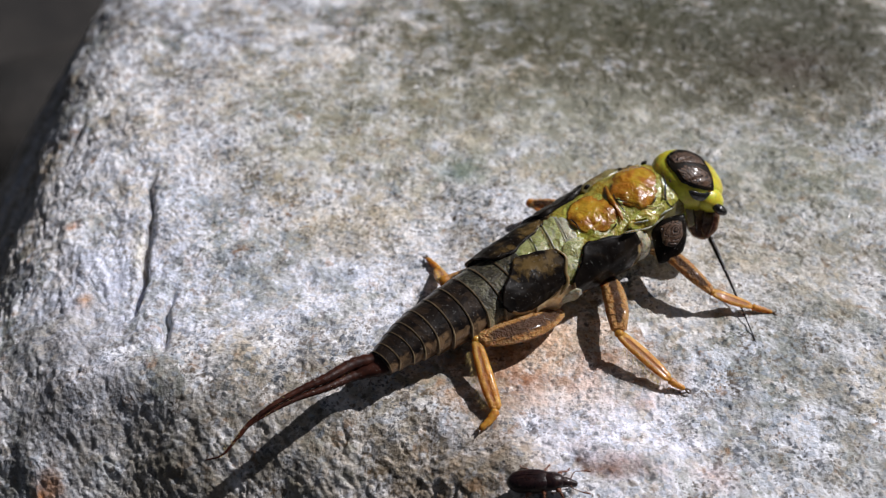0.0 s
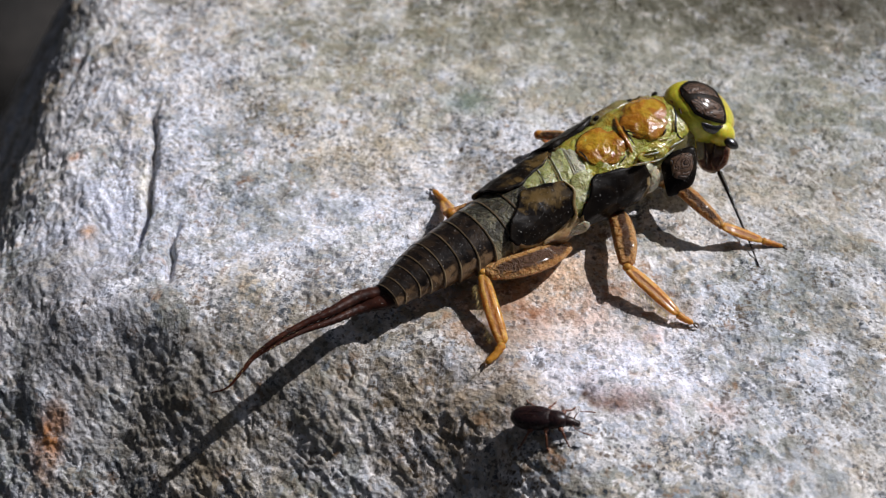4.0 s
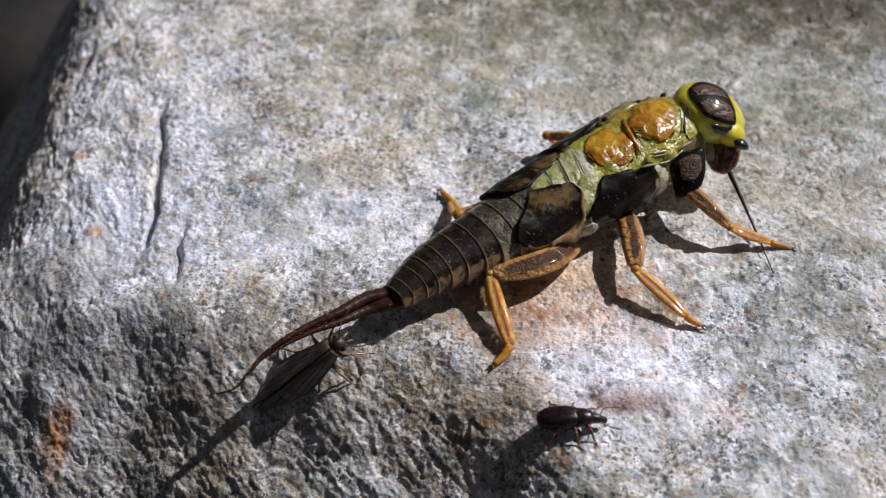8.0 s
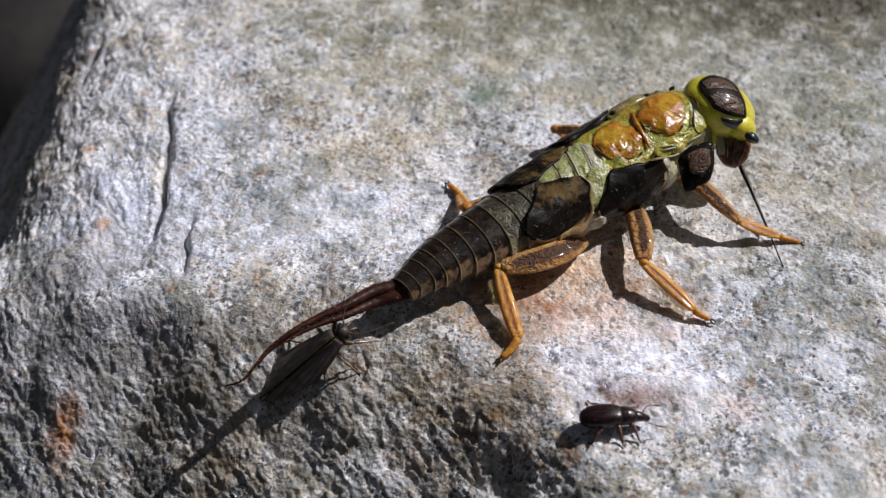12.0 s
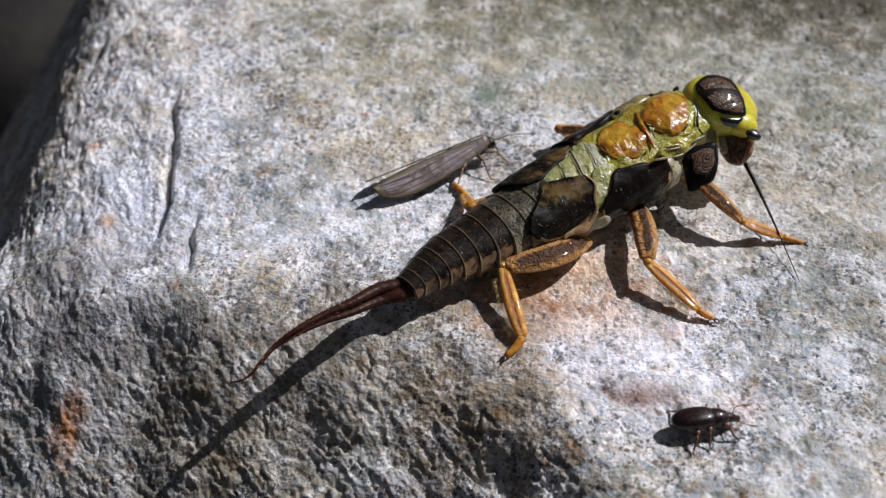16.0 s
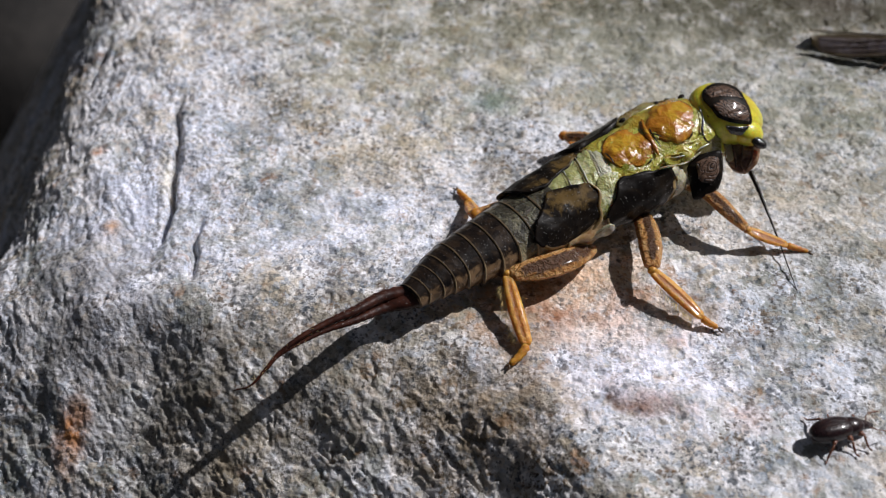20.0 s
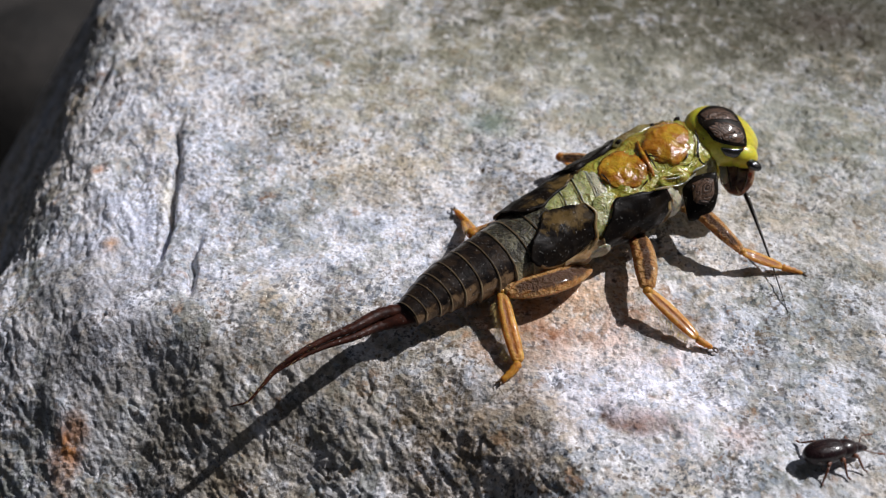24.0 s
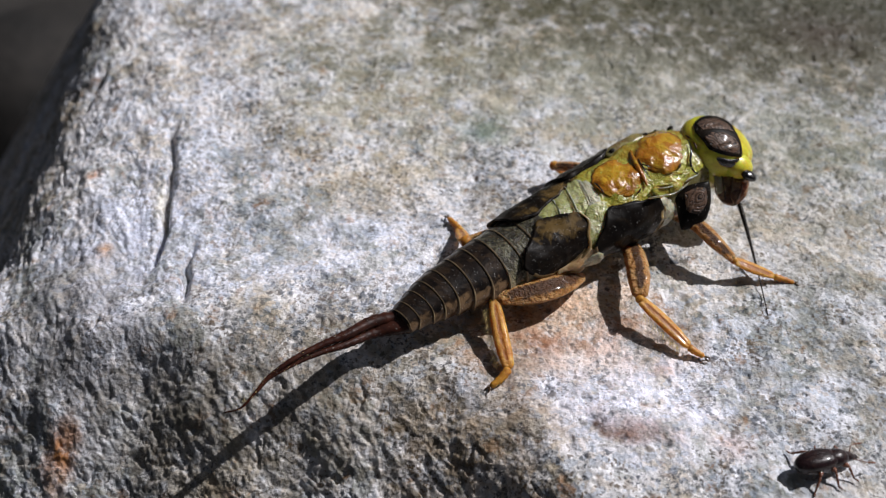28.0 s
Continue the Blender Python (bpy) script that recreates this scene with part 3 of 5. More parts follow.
def rock_height(x, y):
    f = face_amount(x, y)
    h = rock_base(x, y)
    px, py = x, y
    x, y = x + 0.7 * shoulder(x, y), y + 0.7 * front(x, y)
    h = h + 0.28 * fbm(x, y, 9.0, 3, 11) * (1 + 1.4 * f)
    # the crown: shallow rubbed grain
    h = h + 0.10 * fbm(x, y, 1.7, 3, 21, 0.55)
    wx, wy = x + 0.12 * fbm(x, y, 0.6, 2, 43), y + 0.12 * fbm(x, y, 0.6, 2, 45)
    h = h + 0.05 * grains(wx, wy * 0.8, 0.42, 61) + 0.02 * chips(wx, wy, 0.45, 63)
    # the face: chips and splinters that lean down to the right, with sharp-edged pits between
    c, s = math.cos(-1.1), math.sin(-1.1)
    u, v = (wx * c + wy * s) * 0.36, -wx * s + wy * c
    h = h + f * (0.055 * chips(u, v, 0.62, 71) + 0.06 * chips(u, v, 0.36, 81) + 0.05 * chips(u, v, 0.22, 91))
    h = h + 0.17 * f * fbm(u, v, 2.2, 3, 31, 0.6)
    crevice = np.abs(fbm(u * 0.8, v, 1.0, 2, 35, 0.5))
    h = h - 0.36 * f * np.clip(1 - crevice / 0.12, 0, 1) * np.clip(0.4 + vnoise(x, y, 2.2, 36), 0, 1)
    # pits where grains broke out
    pit = vnoise(x, y, 0.62, 41) + 0.5 * vnoise(x, y, 0.31, 42)
    h = h - (0.28 - 0.2 * f) * np.clip(pit - 0.62, 0, 1)
    # a hollow and long cracks in the shoulder
    x, y = px, py
    h = h - 2.0 * np.exp(-(((x + 19.3) / 3.4) ** 2 + ((y + 8.2) / 2.6) ** 2))
    for cx, cy, ln, turn, deep in CRACKS:
        c, s = math.cos(radians(turn)), math.sin(radians(turn))
        u, v = (x - cx) * c + (y - cy) * s, -(x - cx) * s + (y - cy) * c
        v = v + 0.25 * vnoise(u, u * 0 + cx, 1.6, 51)
        h = h - deep * np.exp(-(v / 0.24) ** 2) * np.exp(-(u / ln) ** 4)
    return h


CRACKS = [(-20.4, 11.6, 3.6, 97, 0.9), (-19.85, 4.9, 3.6, 92, 1.7), (-17.5, 0.0, 2.8, 91, 0.8), (-28.6, 22.2, 2.2, 80, 1.2)]


def boulder():
    fx, fy = np.arange(-38, 40.01, 0.095), np.concatenate((np.arange(-28, -6, 0.072), np.arange(-6, 14, 0.1), np.arange(14, 46.01, 0.16)))
    left, right = -38 - np.geomspace(0.3, 80, 40), 40 + np.geomspace(0.3, 72, 24)
    lower, upper = -28 - np.geomspace(0.3, 77, 30), 46 + np.geomspace(0.3, 70, 24)
    xs, ys = np.concatenate((left[::-1], fx, right)), np.concatenate((lower[::-1], fy, upper))
    X, Y = np.meshgrid(xs, ys)
    Z = np.maximum(rock_height(X, Y), -128 + 4 * vnoise(X, Y, 14, 71))
    co = np.stack((X, Y, Z), -1).reshape(-1, 3) * MM
    nx, ny = len(xs), len(ys)
    idx = np.arange(nx * ny).reshape(ny, nx)
    quads = np.stack((idx[:-1, :-1], idx[:-1, 1:], idx[1:, 1:], idx[1:, :-1]), -1).reshape(-1, 4)
    me = bpy.data.meshes.new("boulder")
    me.vertices.add(len(co))
    me.vertices.foreach_set("co", co.astype(np.float32).ravel())
    me.loops.add(quads.size)
    me.loops.foreach_set("vertex_index", quads.astype(np.int32).ravel())
    me.polygons.add(len(quads))
    me.polygons.foreach_set("loop_start", np.arange(0, quads.size, 4, dtype=np.int32))
    me.polygons.foreach_set("use_smooth", np.ones(len(quads), dtype=bool))
    me.update(calc_edges=True)
    me.materials.append(GRANITE)
    return tagged(new("boulder", me), "pale grey speckled granite boulder with pitted steep front", "rock", kind="structure")


def height(x, y):
    return float(rock_height(np.array([x]), np.array([y]))[0])


boulder()


def ground():
    bm = bmesh.new()
    bmesh.ops.create_grid(bm, x_segments=60, y_segments=60, size=30000)
    for v in bm.verts:
        v.co.z = -128 + 6 * math.sin(v.co.x * 0.003) * math.cos(v.co.y * 0.004)
    tagged(part("ground", bm, GRAVEL), "river gravel below the boulder, shade put into its dark colour", "ground", kind="structure")


ground()


def stone_beside(x, y, z, sx, sy, sz, seed):
    def shape(a, b, c):
        return 1 + 0.18 * noise.noise(Vector((a * 1.5 + seed, b * 1.5, c * 1.5)))
    bm = egg((x, y, z), ((1, 0, 0), (0, 1, 0), (0, 0, 1)), (sx, sy, sz), 40, 28, 0.85, shape=shape)
    tagged(part("river_stone", bm, SHADED_STONE, at=(x, y, z - sz)), "brown river stone beside the boulder, coloured near black for shade", "stone",
           group="stones beside the boulder")


for k, row in enumerate([(-95, 40, -112, 32, 45, 30), (-100, -45, -115, 30, 38, 28), (-70, 140, -110, 40, 38, 34)]):
    stone_beside(*row, k * 3.1)


# ---- the stonefly nymph ----
SPINE = [(-2.99, -6.28, 2.1), (-0.84, -4.14, 2.2), (1.64, -2.25, 2.3), (4.2, -0.4, 2.5), (7.22, 1.83, 2.8), (10.31, 3.83, 3.2), (13.51, 6.11, 3.7), (16.72, 7.77, 4.1)]
WIDE = [0.95, 1.7, 2.2, 2.5, 2.9, 3.1, 3.0, 2.5]
TALL = [0.75, 1.3, 1.6, 1.8, 2.1, 2.3, 2.4, 2.1]
BASE = Vector((SPINE[3][0], SPINE[3][1], 0))
nymph = tagged(new("stonefly_nymph"), "moulting stonefly nymph, dark banded abdomen, yellow head, amber legs", "insect")
nymph.location = BASE * MM
nymph["at"] = tuple(BASE)
KN = np.linspace(0, 1, len(SPINE))


def on_body(t, deg, k=1.0):
    """A point of the body: t along the spine, degrees from the back's ridge to its near side, k times the radius."""
    p = curve_at(SPINE, t)
    d = (curve_at(SPINE, min(1, t + 0.02)) - curve_at(SPINE, max(0, t - 0.02))).normalized()
    side = d.cross(Vector((0, 0, 1))).normalized()
    up = side.cross(d)
    w, h, a = float(np.interp(t, KN, WIDE)), float(np.interp(t, KN, TALL)), radians(deg)
    return p + side * (w * k * math.sin(a)) + up * (h * k * math.cos(a))


def ring_piece(name, t0, t1, k0, k1, mats, band=0.0, label="", sides=28, rings=6, lobe=0.0):
    """A ring from its hind end t0 to its front t1; lobe: how far its hind corners stand out at the sides."""
    bm = bmesh.new()
    flank = bm.verts.layers.float.new("stripe")
    rows = []
    for i in range(rings + 1):
        u = i / rings
        k = k0 + (k1 - k0) * u ** 0.7
        if i == rings:
            k *= 0.95
        row = []
        for j in range(sides):
            deg = 360 * j / sides
            off = min(deg, 360 - deg)
            out = lobe * (1 - u) ** 1.5 * math.exp(-((off - 100) / 22) ** 2)
            back = 0.35 * lobe * (t1 - t0) * 6 * math.exp(-((off - 98) / 26) ** 2) * (1 - u)
            row.append(bm.verts.new(on_body(t0 - back + (t1 - t0) * u, deg, (k + out) * (0.994 if j % 2 else 1.0))))
            row[-1][flank] = min(0.95, max(0.0, (off - 30) / 56)) * (1.15 - 0.5 * u)
        rows.append(row)
    for i, (a, b) in enumerate(zip(rows, rows[1:])):
        for j in range(sides):
            f = bm.faces.new((a[j], a[(j + 1) % sides], b[(j + 1) % sides], b[j]))
            f.material_index = 1 if (i + 0.5) / rings < band else 0
    bm.faces.new(rows[0]), bm.faces.new(rows[-1])
    return part(name, bm, mats, nymph, label)


def crumple(p):
    """Uneven swelling of soft skin, about -1..1."""
    return noise.noise(p * 0.9) + 0.6 * noise.noise(p * 2.1) + 0.3 * noise.noise(p * 4.7)


def patch(name, t0, t1, d0, d1, k, dome, mat, label="", round_=0.6, skew=0.0, nu=18, nv=16, ripple=0.0, parent=None, soft=0.035):
    """A plate on the body between spine stations and angles, domed, with rounded corners and a real edge."""
    bm = bmesh.new()
    grid = []
    for i in range(nu + 1):
        row = []
        for j in range(nv + 1):
            u, v = 2 * i / nu - 1, 2 * j / nv - 1
            x, y = u * math.sqrt(1 - round_ * v * v / 2), v * math.sqrt(1 - round_ * u * u / 2)
            t = (t0 + t1) / 2 + (t1 - t0) / 2 * (x + skew * y)
            kk = k + dome * (1 - max(u * u, v * v)) ** 0.6 + ripple * math.sin(9 * x + 3 * y) * math.cos(7 * y)
            deg = (d0 + d1) / 2 + (d1 - d0) / 2 * y
            kk += soft * crumple(on_body(t, deg, kk))
            row.append(bm.verts.new(on_body(t, deg, kk)))
        grid.append(row)
    for i in range(nu):
        for j in range(nv):
            bm.faces.new((grid[i][j], grid[i + 1][j], grid[i + 1][j + 1], grid[i][j + 1]))
    rim = [e for e in bm.edges if e.is_boundary]
    low = bmesh.ops.extrude_edge_only(bm, edges=rim)["geom"]
    c = sum((v.co for r in grid for v in r), Vector()) / ((nu + 1) * (nv + 1))
    p = curve_at(SPINE, (t0 + t1) / 2)
    for v in low:
        if isinstance(v, bmesh.types.BMVert):
            v.co += (p - v.co).normalized() * 0.35
    return part(name, bm, mat, parent or nymph, label)


def plate(name, outline, k, dome, mat, label="", lift=(0, 0), rim=0.0, parent=None, wave=0.0, edge_mat=None, soft=0.03):
    """A domed plate with the outline (station, degrees): k times the radius at its edge, lift: more at its tail and head ends."""
    n = len(outline)
    ct, ca = sum(p[0] for p in outline) / n, sum(p[1] for p in outline) / n
    t0, t1 = min(p[0] for p in outline), max(p[0] for p in outline)
    loop = []
    for q in range(n * 7):
        i, u = divmod(q / 7, 1)
        i = int(i)
        p0, p1, p2, p3 = [Vector((*outline[(i + d) % n], 0)) for d in (-1, 0, 1, 2)]
        loop.append(0.5 * (2 * p1 + (p2 - p0) * u + (2 * p0 - 5 * p1 + 4 * p2 - p3) * u * u + (3 * p1 - p0 - 3 * p2 + p3) * u ** 3))
    bm, rings, rows = bmesh.new(), 12, []

    def spot_at(p, r):
        t, a = ct + (p.x - ct) * r, ca + (p.y - ca) * r
        end = (t - t0) / (t1 - t0)
        kk = k + dome * (1 - r ** 2.6) + lift[0] * max(0, 1 - 2 * end) + lift[1] * max(0, 2 * end - 1)
        kk += rim * max(0, r - 0.86) / 0.14 + wave * math.sin(60 * t + a * 0.12) * math.sin(a * 0.16 - 31 * t)
        kk += soft * crumple(on_body(t, a, kk) + Vector((k * 7, 0, 0)))
        return on_body(t, a, kk)

    for p in loop:
        p.x += 0.006 * noise.noise(Vector((p.x * 60, p.y * 0.2, k * 9)))
        p.y += 2.2 * noise.noise(Vector((p.x * 50, p.y * 0.22, k * 5 + 3)))
    brown = bm.verts.layers.float.new("stripe")

    def tinge(p, r):
        t, a = ct + (p.x - ct) * r, abs(ca + (p.y - ca) * r)
        return min(1.0, max(0.0, -0.15 + 0.95 * (t - t0) / (t1 - t0) - (a - 36) / 52 - 0.5 * max(0.0, r - 0.8) / 0.2))

    top = bm.verts.new(spot_at(loop[0], 0))
    top[brown] = tinge(loop[0], 0)
    for i in range(1, rings + 1):
        rows.append([bm.verts.new(spot_at(p, i / rings)) for p in loop])
        for v, p in zip(rows[-1], loop):
            v[brown] = tinge(p, i / rings)
    m = len(loop)
    low = [bm.verts.new(spot_at(p, 0.97) + (curve_at(SPINE, ct) - spot_at(p, 0.97)).normalized() * 0.4) for p in loop]
    rows.append(low)
    for j in range(m):
        bm.faces.new((top, rows[0][j], rows[0][(j + 1) % m]))
    for i, (p, q) in enumerate(zip(rows, rows[1:])):
        for j in range(m):
            f = bm.faces.new((p[j], q[j], q[(j + 1) % m], p[(j + 1) % m]))
            f.material_index = 1 if edge_mat and i >= rings - (2 if edge_mat is PADEDGE else 3) and (edge_mat is not PADEDGE or abs(loop[j].y) > 74) else 0
    return part(name, bm, [mat, edge_mat] if edge_mat else mat, parent or nymph, label)


def flap(name, outline, thick, dome, mat, label, lift=0.0, parent=None):
    """A free-standing domed plate through the outline, its crown towards the near side and up."""
    n = len(outline)
    pts = [Vector(p) for p in outline]
    mid = sum(pts, Vector()) / n
    normal = sum(((pts[i] - mid).cross(pts[(i + 1) % n] - mid) for i in range(n)), Vector()).normalized()
    if normal.z < 0:
        normal = -normal
    loop = [curve_at(pts + [pts[0]], q / (n * 5)).lerp(pts[q // 5].lerp(pts[(q // 5 + 1) % n], q % 5 / 5), 0.5) for q in range(n * 5)]
    bm, rows, m = bmesh.new(), [], n * 5
    top = bm.verts.new(mid + normal * (lift + dome + 0.05 * crumple(mid)))
    for i in range(1, 9):
        r = i / 8
        rows.append([bm.verts.new(mid + (p - mid) * r + normal * (lift + dome * (1 - r ** 2.4) + 0.06 * crumple(mid + (p - mid) * r))) for p in loop])
    rows.append([bm.verts.new(mid + (p - mid) * 0.97 + normal * (lift - thick)) for p in loop])
    for j in range(m):
        bm.faces.new((top, rows[0][j], rows[0][(j + 1) % m]))
        for p, q in zip(rows, rows[1:]):
            bm.faces.new((p[j], q[j], q[(j + 1) % m], p[(j + 1) % m]))
    bm.faces.new(rows[-1])
    return part(name, bm, mat, parent or nymph, label, at=tuple(NECK) if parent else (0, 0, 0))


# abdomen: ten overlapping rings with pale hind margins
cuts = [0.0, 0.032, 0.078, 0.118, 0.168, 0.222, 0.28, 0.338, 0.395, 0.45, 0.51]
for k in range(10):
    ring_piece("abdominal_segment", cuts[k], cuts[k + 1] + 0.006, 1.016, 0.98, [GREYRING if k > 6 else RING, BAND], 0.085, "dark brown ring with a pale hind margin, tan at the side", 64, 12, 0.10)
ring_piece("thorax", 0.46, 0.985, 0.90, 0.92, [SKIN], 0, "pale translucent thorax skin", 32, 24)
# soft pale segments of the emerging body, split open down the back
for k, (t0, t1) in enumerate(((0.500, 0.556), (0.550, 0.602), (0.596, 0.646), (0.640, 0.684))):
    patch("soft_segment", t0, t1, -36, 40, 0.955 + 0.006 * k, 0.045, GREEN if k < 3 else CLEAR, "pale green soft segment of the emerging body", 0.1, skew=-1.1, ripple=0.006)
for t in (0.553, 0.599, 0.643):
    part("segment_fold", tube([on_body(t - 0.0006 * a, a, 1.005) for a in (-28, -10, 10, 28, 40)], [0.02, 0.035, 0.04, 0.035, 0.02], 8, 20, 0.6), SKIN, nymph, "thin dark fold between soft segments")
    part("segment_fold", tube([on_body(t + 0.008 - 0.0006 * a, a, 1.01) for a in (-28, -10, 10, 28, 40)], [0.02, 0.05, 0.06, 0.05, 0.02], 8, 20, 0.6), CLEAR, nymph, "pale fold between soft segments")
patch("notum_margin", 0.652, 0.812, -56, 56, 0.965, 0.07, LIME, "yellow-green soft margin", 0.5, nu=34, nv=34, ripple=0.022)
patch("notum_margin", 0.775, 0.985, -64, 62, 0.965, 0.10, LIME, "yellow-green soft margin", 0.5, nu=34, nv=34, ripple=0.024)
plate("metanotum", [(0.680, -8), (0.724, -25), (0.770, -24), (0.792, -4), (0.786, 20), (0.770, 33), (0.738, 36), (0.700, 29), (0.676, 14)], 1.03, 0.07, ORANGE, "glossy orange-brown swollen back plate", wave=0.014, soft=0.055)
plate("mesonotum", [(0.826, -12), (0.803, 2), (0.813, 22), (0.845, 38), (0.893, 38), (0.932, 26), (0.950, -6), (0.940, -38), (0.905, -42), (0.860, -28)], 1.05, 0.10, ORANGE, "glossy orange-brown swollen back plate", wave=0.014, soft=0.055)
part("back_seam", tube([on_body(t, a, 1.075) for t, a in ((0.822, -18), (0.806, -4), (0.795, 10), (0.788, 24), (0.781, 36))], [0.05, 0.14, 0.17, 0.16, 0.08], 12, 24, 0.8), ORANGE, nymph, "orange ridge between the back plates")
part("seam_line", tube([on_body(t, a, 1.07) for t, a in ((0.832, -14), (0.812, 2), (0.803, 16), (0.800, 30))], [0.02, 0.05, 0.06, 0.03], 8, 24, 0.8), BLACK, nymph, "dark line behind the ridge")
part("seam_line", tube([on_body(t, a, 1.13) for t, a in ((0.962, 4), (0.950, 22), (0.930, 36), (0.925, 48), (0.938, 58))], [0.03, 0.07, 0.09, 0.08, 0.03], 8, 24, 0.8), BLACK, nymph, "dark curved line at the neck")
part("seam_line", tube([on_body(t, a, 1.11) for t, a in ((0.965, -4), (0.972, 10), (0.966, 24))], [0.03, 0.09, 0.04], 8, 16, 0.8), CERCUS, nymph, "red-brown line at the neck")
for (t0, a0), (t1, a1) in (((0.682, -4), (0.680, 18)), ((0.745, 38), (0.765, 34)), ((0.880, 40), (0.905, 33)), ((0.800, 6), (0.822, 22))):
    part("plate_crease", tube([on_body(t0 + (t1 - t0) * u, a0 + (a1 - a0) * u, 1.06 + 0.05 * math.sin(math.pi * u)) for u in (0, 0.33, 0.66, 1)], [0.02, 0.06, 0.06, 0.02], 8, 12, 0.8), BLACK, nymph, "short dark crease")
for t, a in ((0.895, -47), (0.965, -45), (0.80, -42), (0.925, -50)):
    part("wing_root", egg(on_body(t, a, 1.07), ((0.8, 0.5, 0.2), (0.5, -0.85, 0), (0, 0.1, 1)), (0.26, 0.16, 0.16), 10, 8), SHELL, nymph, "small dark wing root")
for s in (1, -1):
    def side(pts):
        return [(t, a * s) for t, a in (pts if s > 0 else pts[::-1])]
    near = s > 0
    hind = [(0.490, 4), (0.535, 10), (0.590, 22), (0.602, 38), (0.580, 52), (0.572, 70), (0.532, 86), (0.485, 94), (0.430, 86), (0.388, 62), (0.398, 38), (0.446, 22)]
    plate("hind_wing_pad", side(hind if near else [(0.425, 62), (0.445, 18), (0.50, 8), (0.56, 14), (0.61, 20), (0.63, 40), (0.60, 84), (0.50, 100), (0.43, 92)]), 1.05, 0.05, PAD,
          "dark brown wing pad with a pale edge", (0.10, 0.0), 0.02, wave=0.016, edge_mat=PADEDGE if near else None)
    fore = [(0.660, 36), (0.698, 38), (0.743, 45), (0.785, 54), (0.790, 74), (0.776, 104), (0.750, 122), (0.70, 130), (0.645, 124), (0.590, 92), (0.585, 72), (0.628, 55)]
    plate("fore_wing_pad", side(fore if near else [(0.61, 90), (0.63, 44), (0.70, 38), (0.79, 42), (0.80, 74), (0.78, 116), (0.70, 126), (0.63, 116)]), 1.09, 0.05, PAD,
          "dark brown wing pad", (0.06, 0.05), 0.02, wave=0.016, edge_mat=PADEDGE if near else None)
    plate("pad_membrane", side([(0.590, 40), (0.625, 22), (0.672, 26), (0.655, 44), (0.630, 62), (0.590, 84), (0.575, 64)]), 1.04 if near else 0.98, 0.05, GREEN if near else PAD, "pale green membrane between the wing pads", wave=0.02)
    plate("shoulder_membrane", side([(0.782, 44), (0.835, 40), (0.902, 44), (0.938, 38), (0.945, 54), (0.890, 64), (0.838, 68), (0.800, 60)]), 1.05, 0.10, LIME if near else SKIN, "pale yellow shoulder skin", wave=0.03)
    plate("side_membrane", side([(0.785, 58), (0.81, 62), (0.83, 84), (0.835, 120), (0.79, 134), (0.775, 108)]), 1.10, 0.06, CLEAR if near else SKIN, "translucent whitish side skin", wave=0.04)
flap("pronotum_half", [(14.80, 4.03, 4.15), (15.63, 4.44, 4.49), (17.12, 4.70, 4.70), (17.24, 3.60, 3.79), (16.92, 2.74, 3.08), (15.98, 2.25, 2.67), (15.28, 2.16, 2.60), (14.97, 3.17, 3.44)], 0.22, 0.30, PAD, "split dark front shield with a thin edge")
flap("shield_panel", [(15.37, 3.89, 4.23), (16.23, 4.21, 4.49), (16.82, 4.15, 4.44), (16.87, 3.43, 3.85), (16.34, 2.85, 3.37), (15.60, 2.97, 3.46)], 0.12, 0.16, MASK, "brown swirled panel of the front shield", 0.30)
part("pad_margin", tube([on_body(t, a, 1.09) for t, a in ((0.45, 96), (0.49, 97), (0.535, 88), (0.573, 72), (0.582, 54), (0.602, 38), (0.592, 22))], [0.03, 0.10, 0.13, 0.12, 0.05], 8, 36, 0.7), PADEDGE, nymph, "pale hind margin of the wing pad")
part("pad_margin", tube([on_body(t, a, 1.13) for t, a in ((0.645, 124), (0.70, 131), (0.755, 122), (0.782, 104), (0.795, 76), (0.788, 54))], [0.03, 0.08, 0.11, 0.10, 0.05], 8, 30, 0.7), PADEDGE, nymph, "pale front margin of the wing pad")
plate("belly_flap", [(0.47, 93), (0.525, 86), (0.568, 74), (0.600, 88), (0.605, 106), (0.56, 122), (0.50, 118)], 1.12, 0.06, FRILL, "pale amber ruffled side flap", wave=0.06)
plate("belly_flap", [(0.545, 92), (0.585, 82), (0.610, 96), (0.585, 112), (0.555, 108)], 1.17, 0.05, CLEAR, "pale translucent ruffled side flap", wave=0.05)
part("cast_flap", egg(on_body(0.778, 52, 1.18), ((0.8, 0.4, -0.2), (0.1, -0.5, 0.8), (0.4, -0.7, -0.5)), (0.70, 0.36, 0.06), 14, 10), CLEAR, nymph, "whitish flap of cast skin")
for a0, a1, t0, t1 in ((42, 52, 0.80, 0.92), (46, 60, 0.80, 0.94), (56, 64, 0.80, 0.90), (38, 46, 0.86, 0.945)):
    pts = [on_body(t0 + (t1 - t0) * u, a0 + (a1 - a0) * u + 4 * math.sin(4 * u), 1.12 + 0.02 * math.sin(9 * u)) for u in np.linspace(0, 1, 7)]
    part("skin_fold", tube(pts, [0.03, 0.07, 0.06, 0.08, 0.02], 10, 24, 0.8), LIME if a0 < 45 else CLEAR, nymph, "pale fold of soft skin")

# head with its old mask half lifted off
NECK = Vector(SPINE[-1])
FWD = Vector((0.889, 0.458, 0))
NOSE = Vector((0.88, 0.15, -0.45)).normalized()
RIGHT = NOSE.cross(Vector((0, 0, 1))).normalized()
CROWN = RIGHT.cross(NOSE)
HEAD = Vector((17.92, 8.02, 4.94))


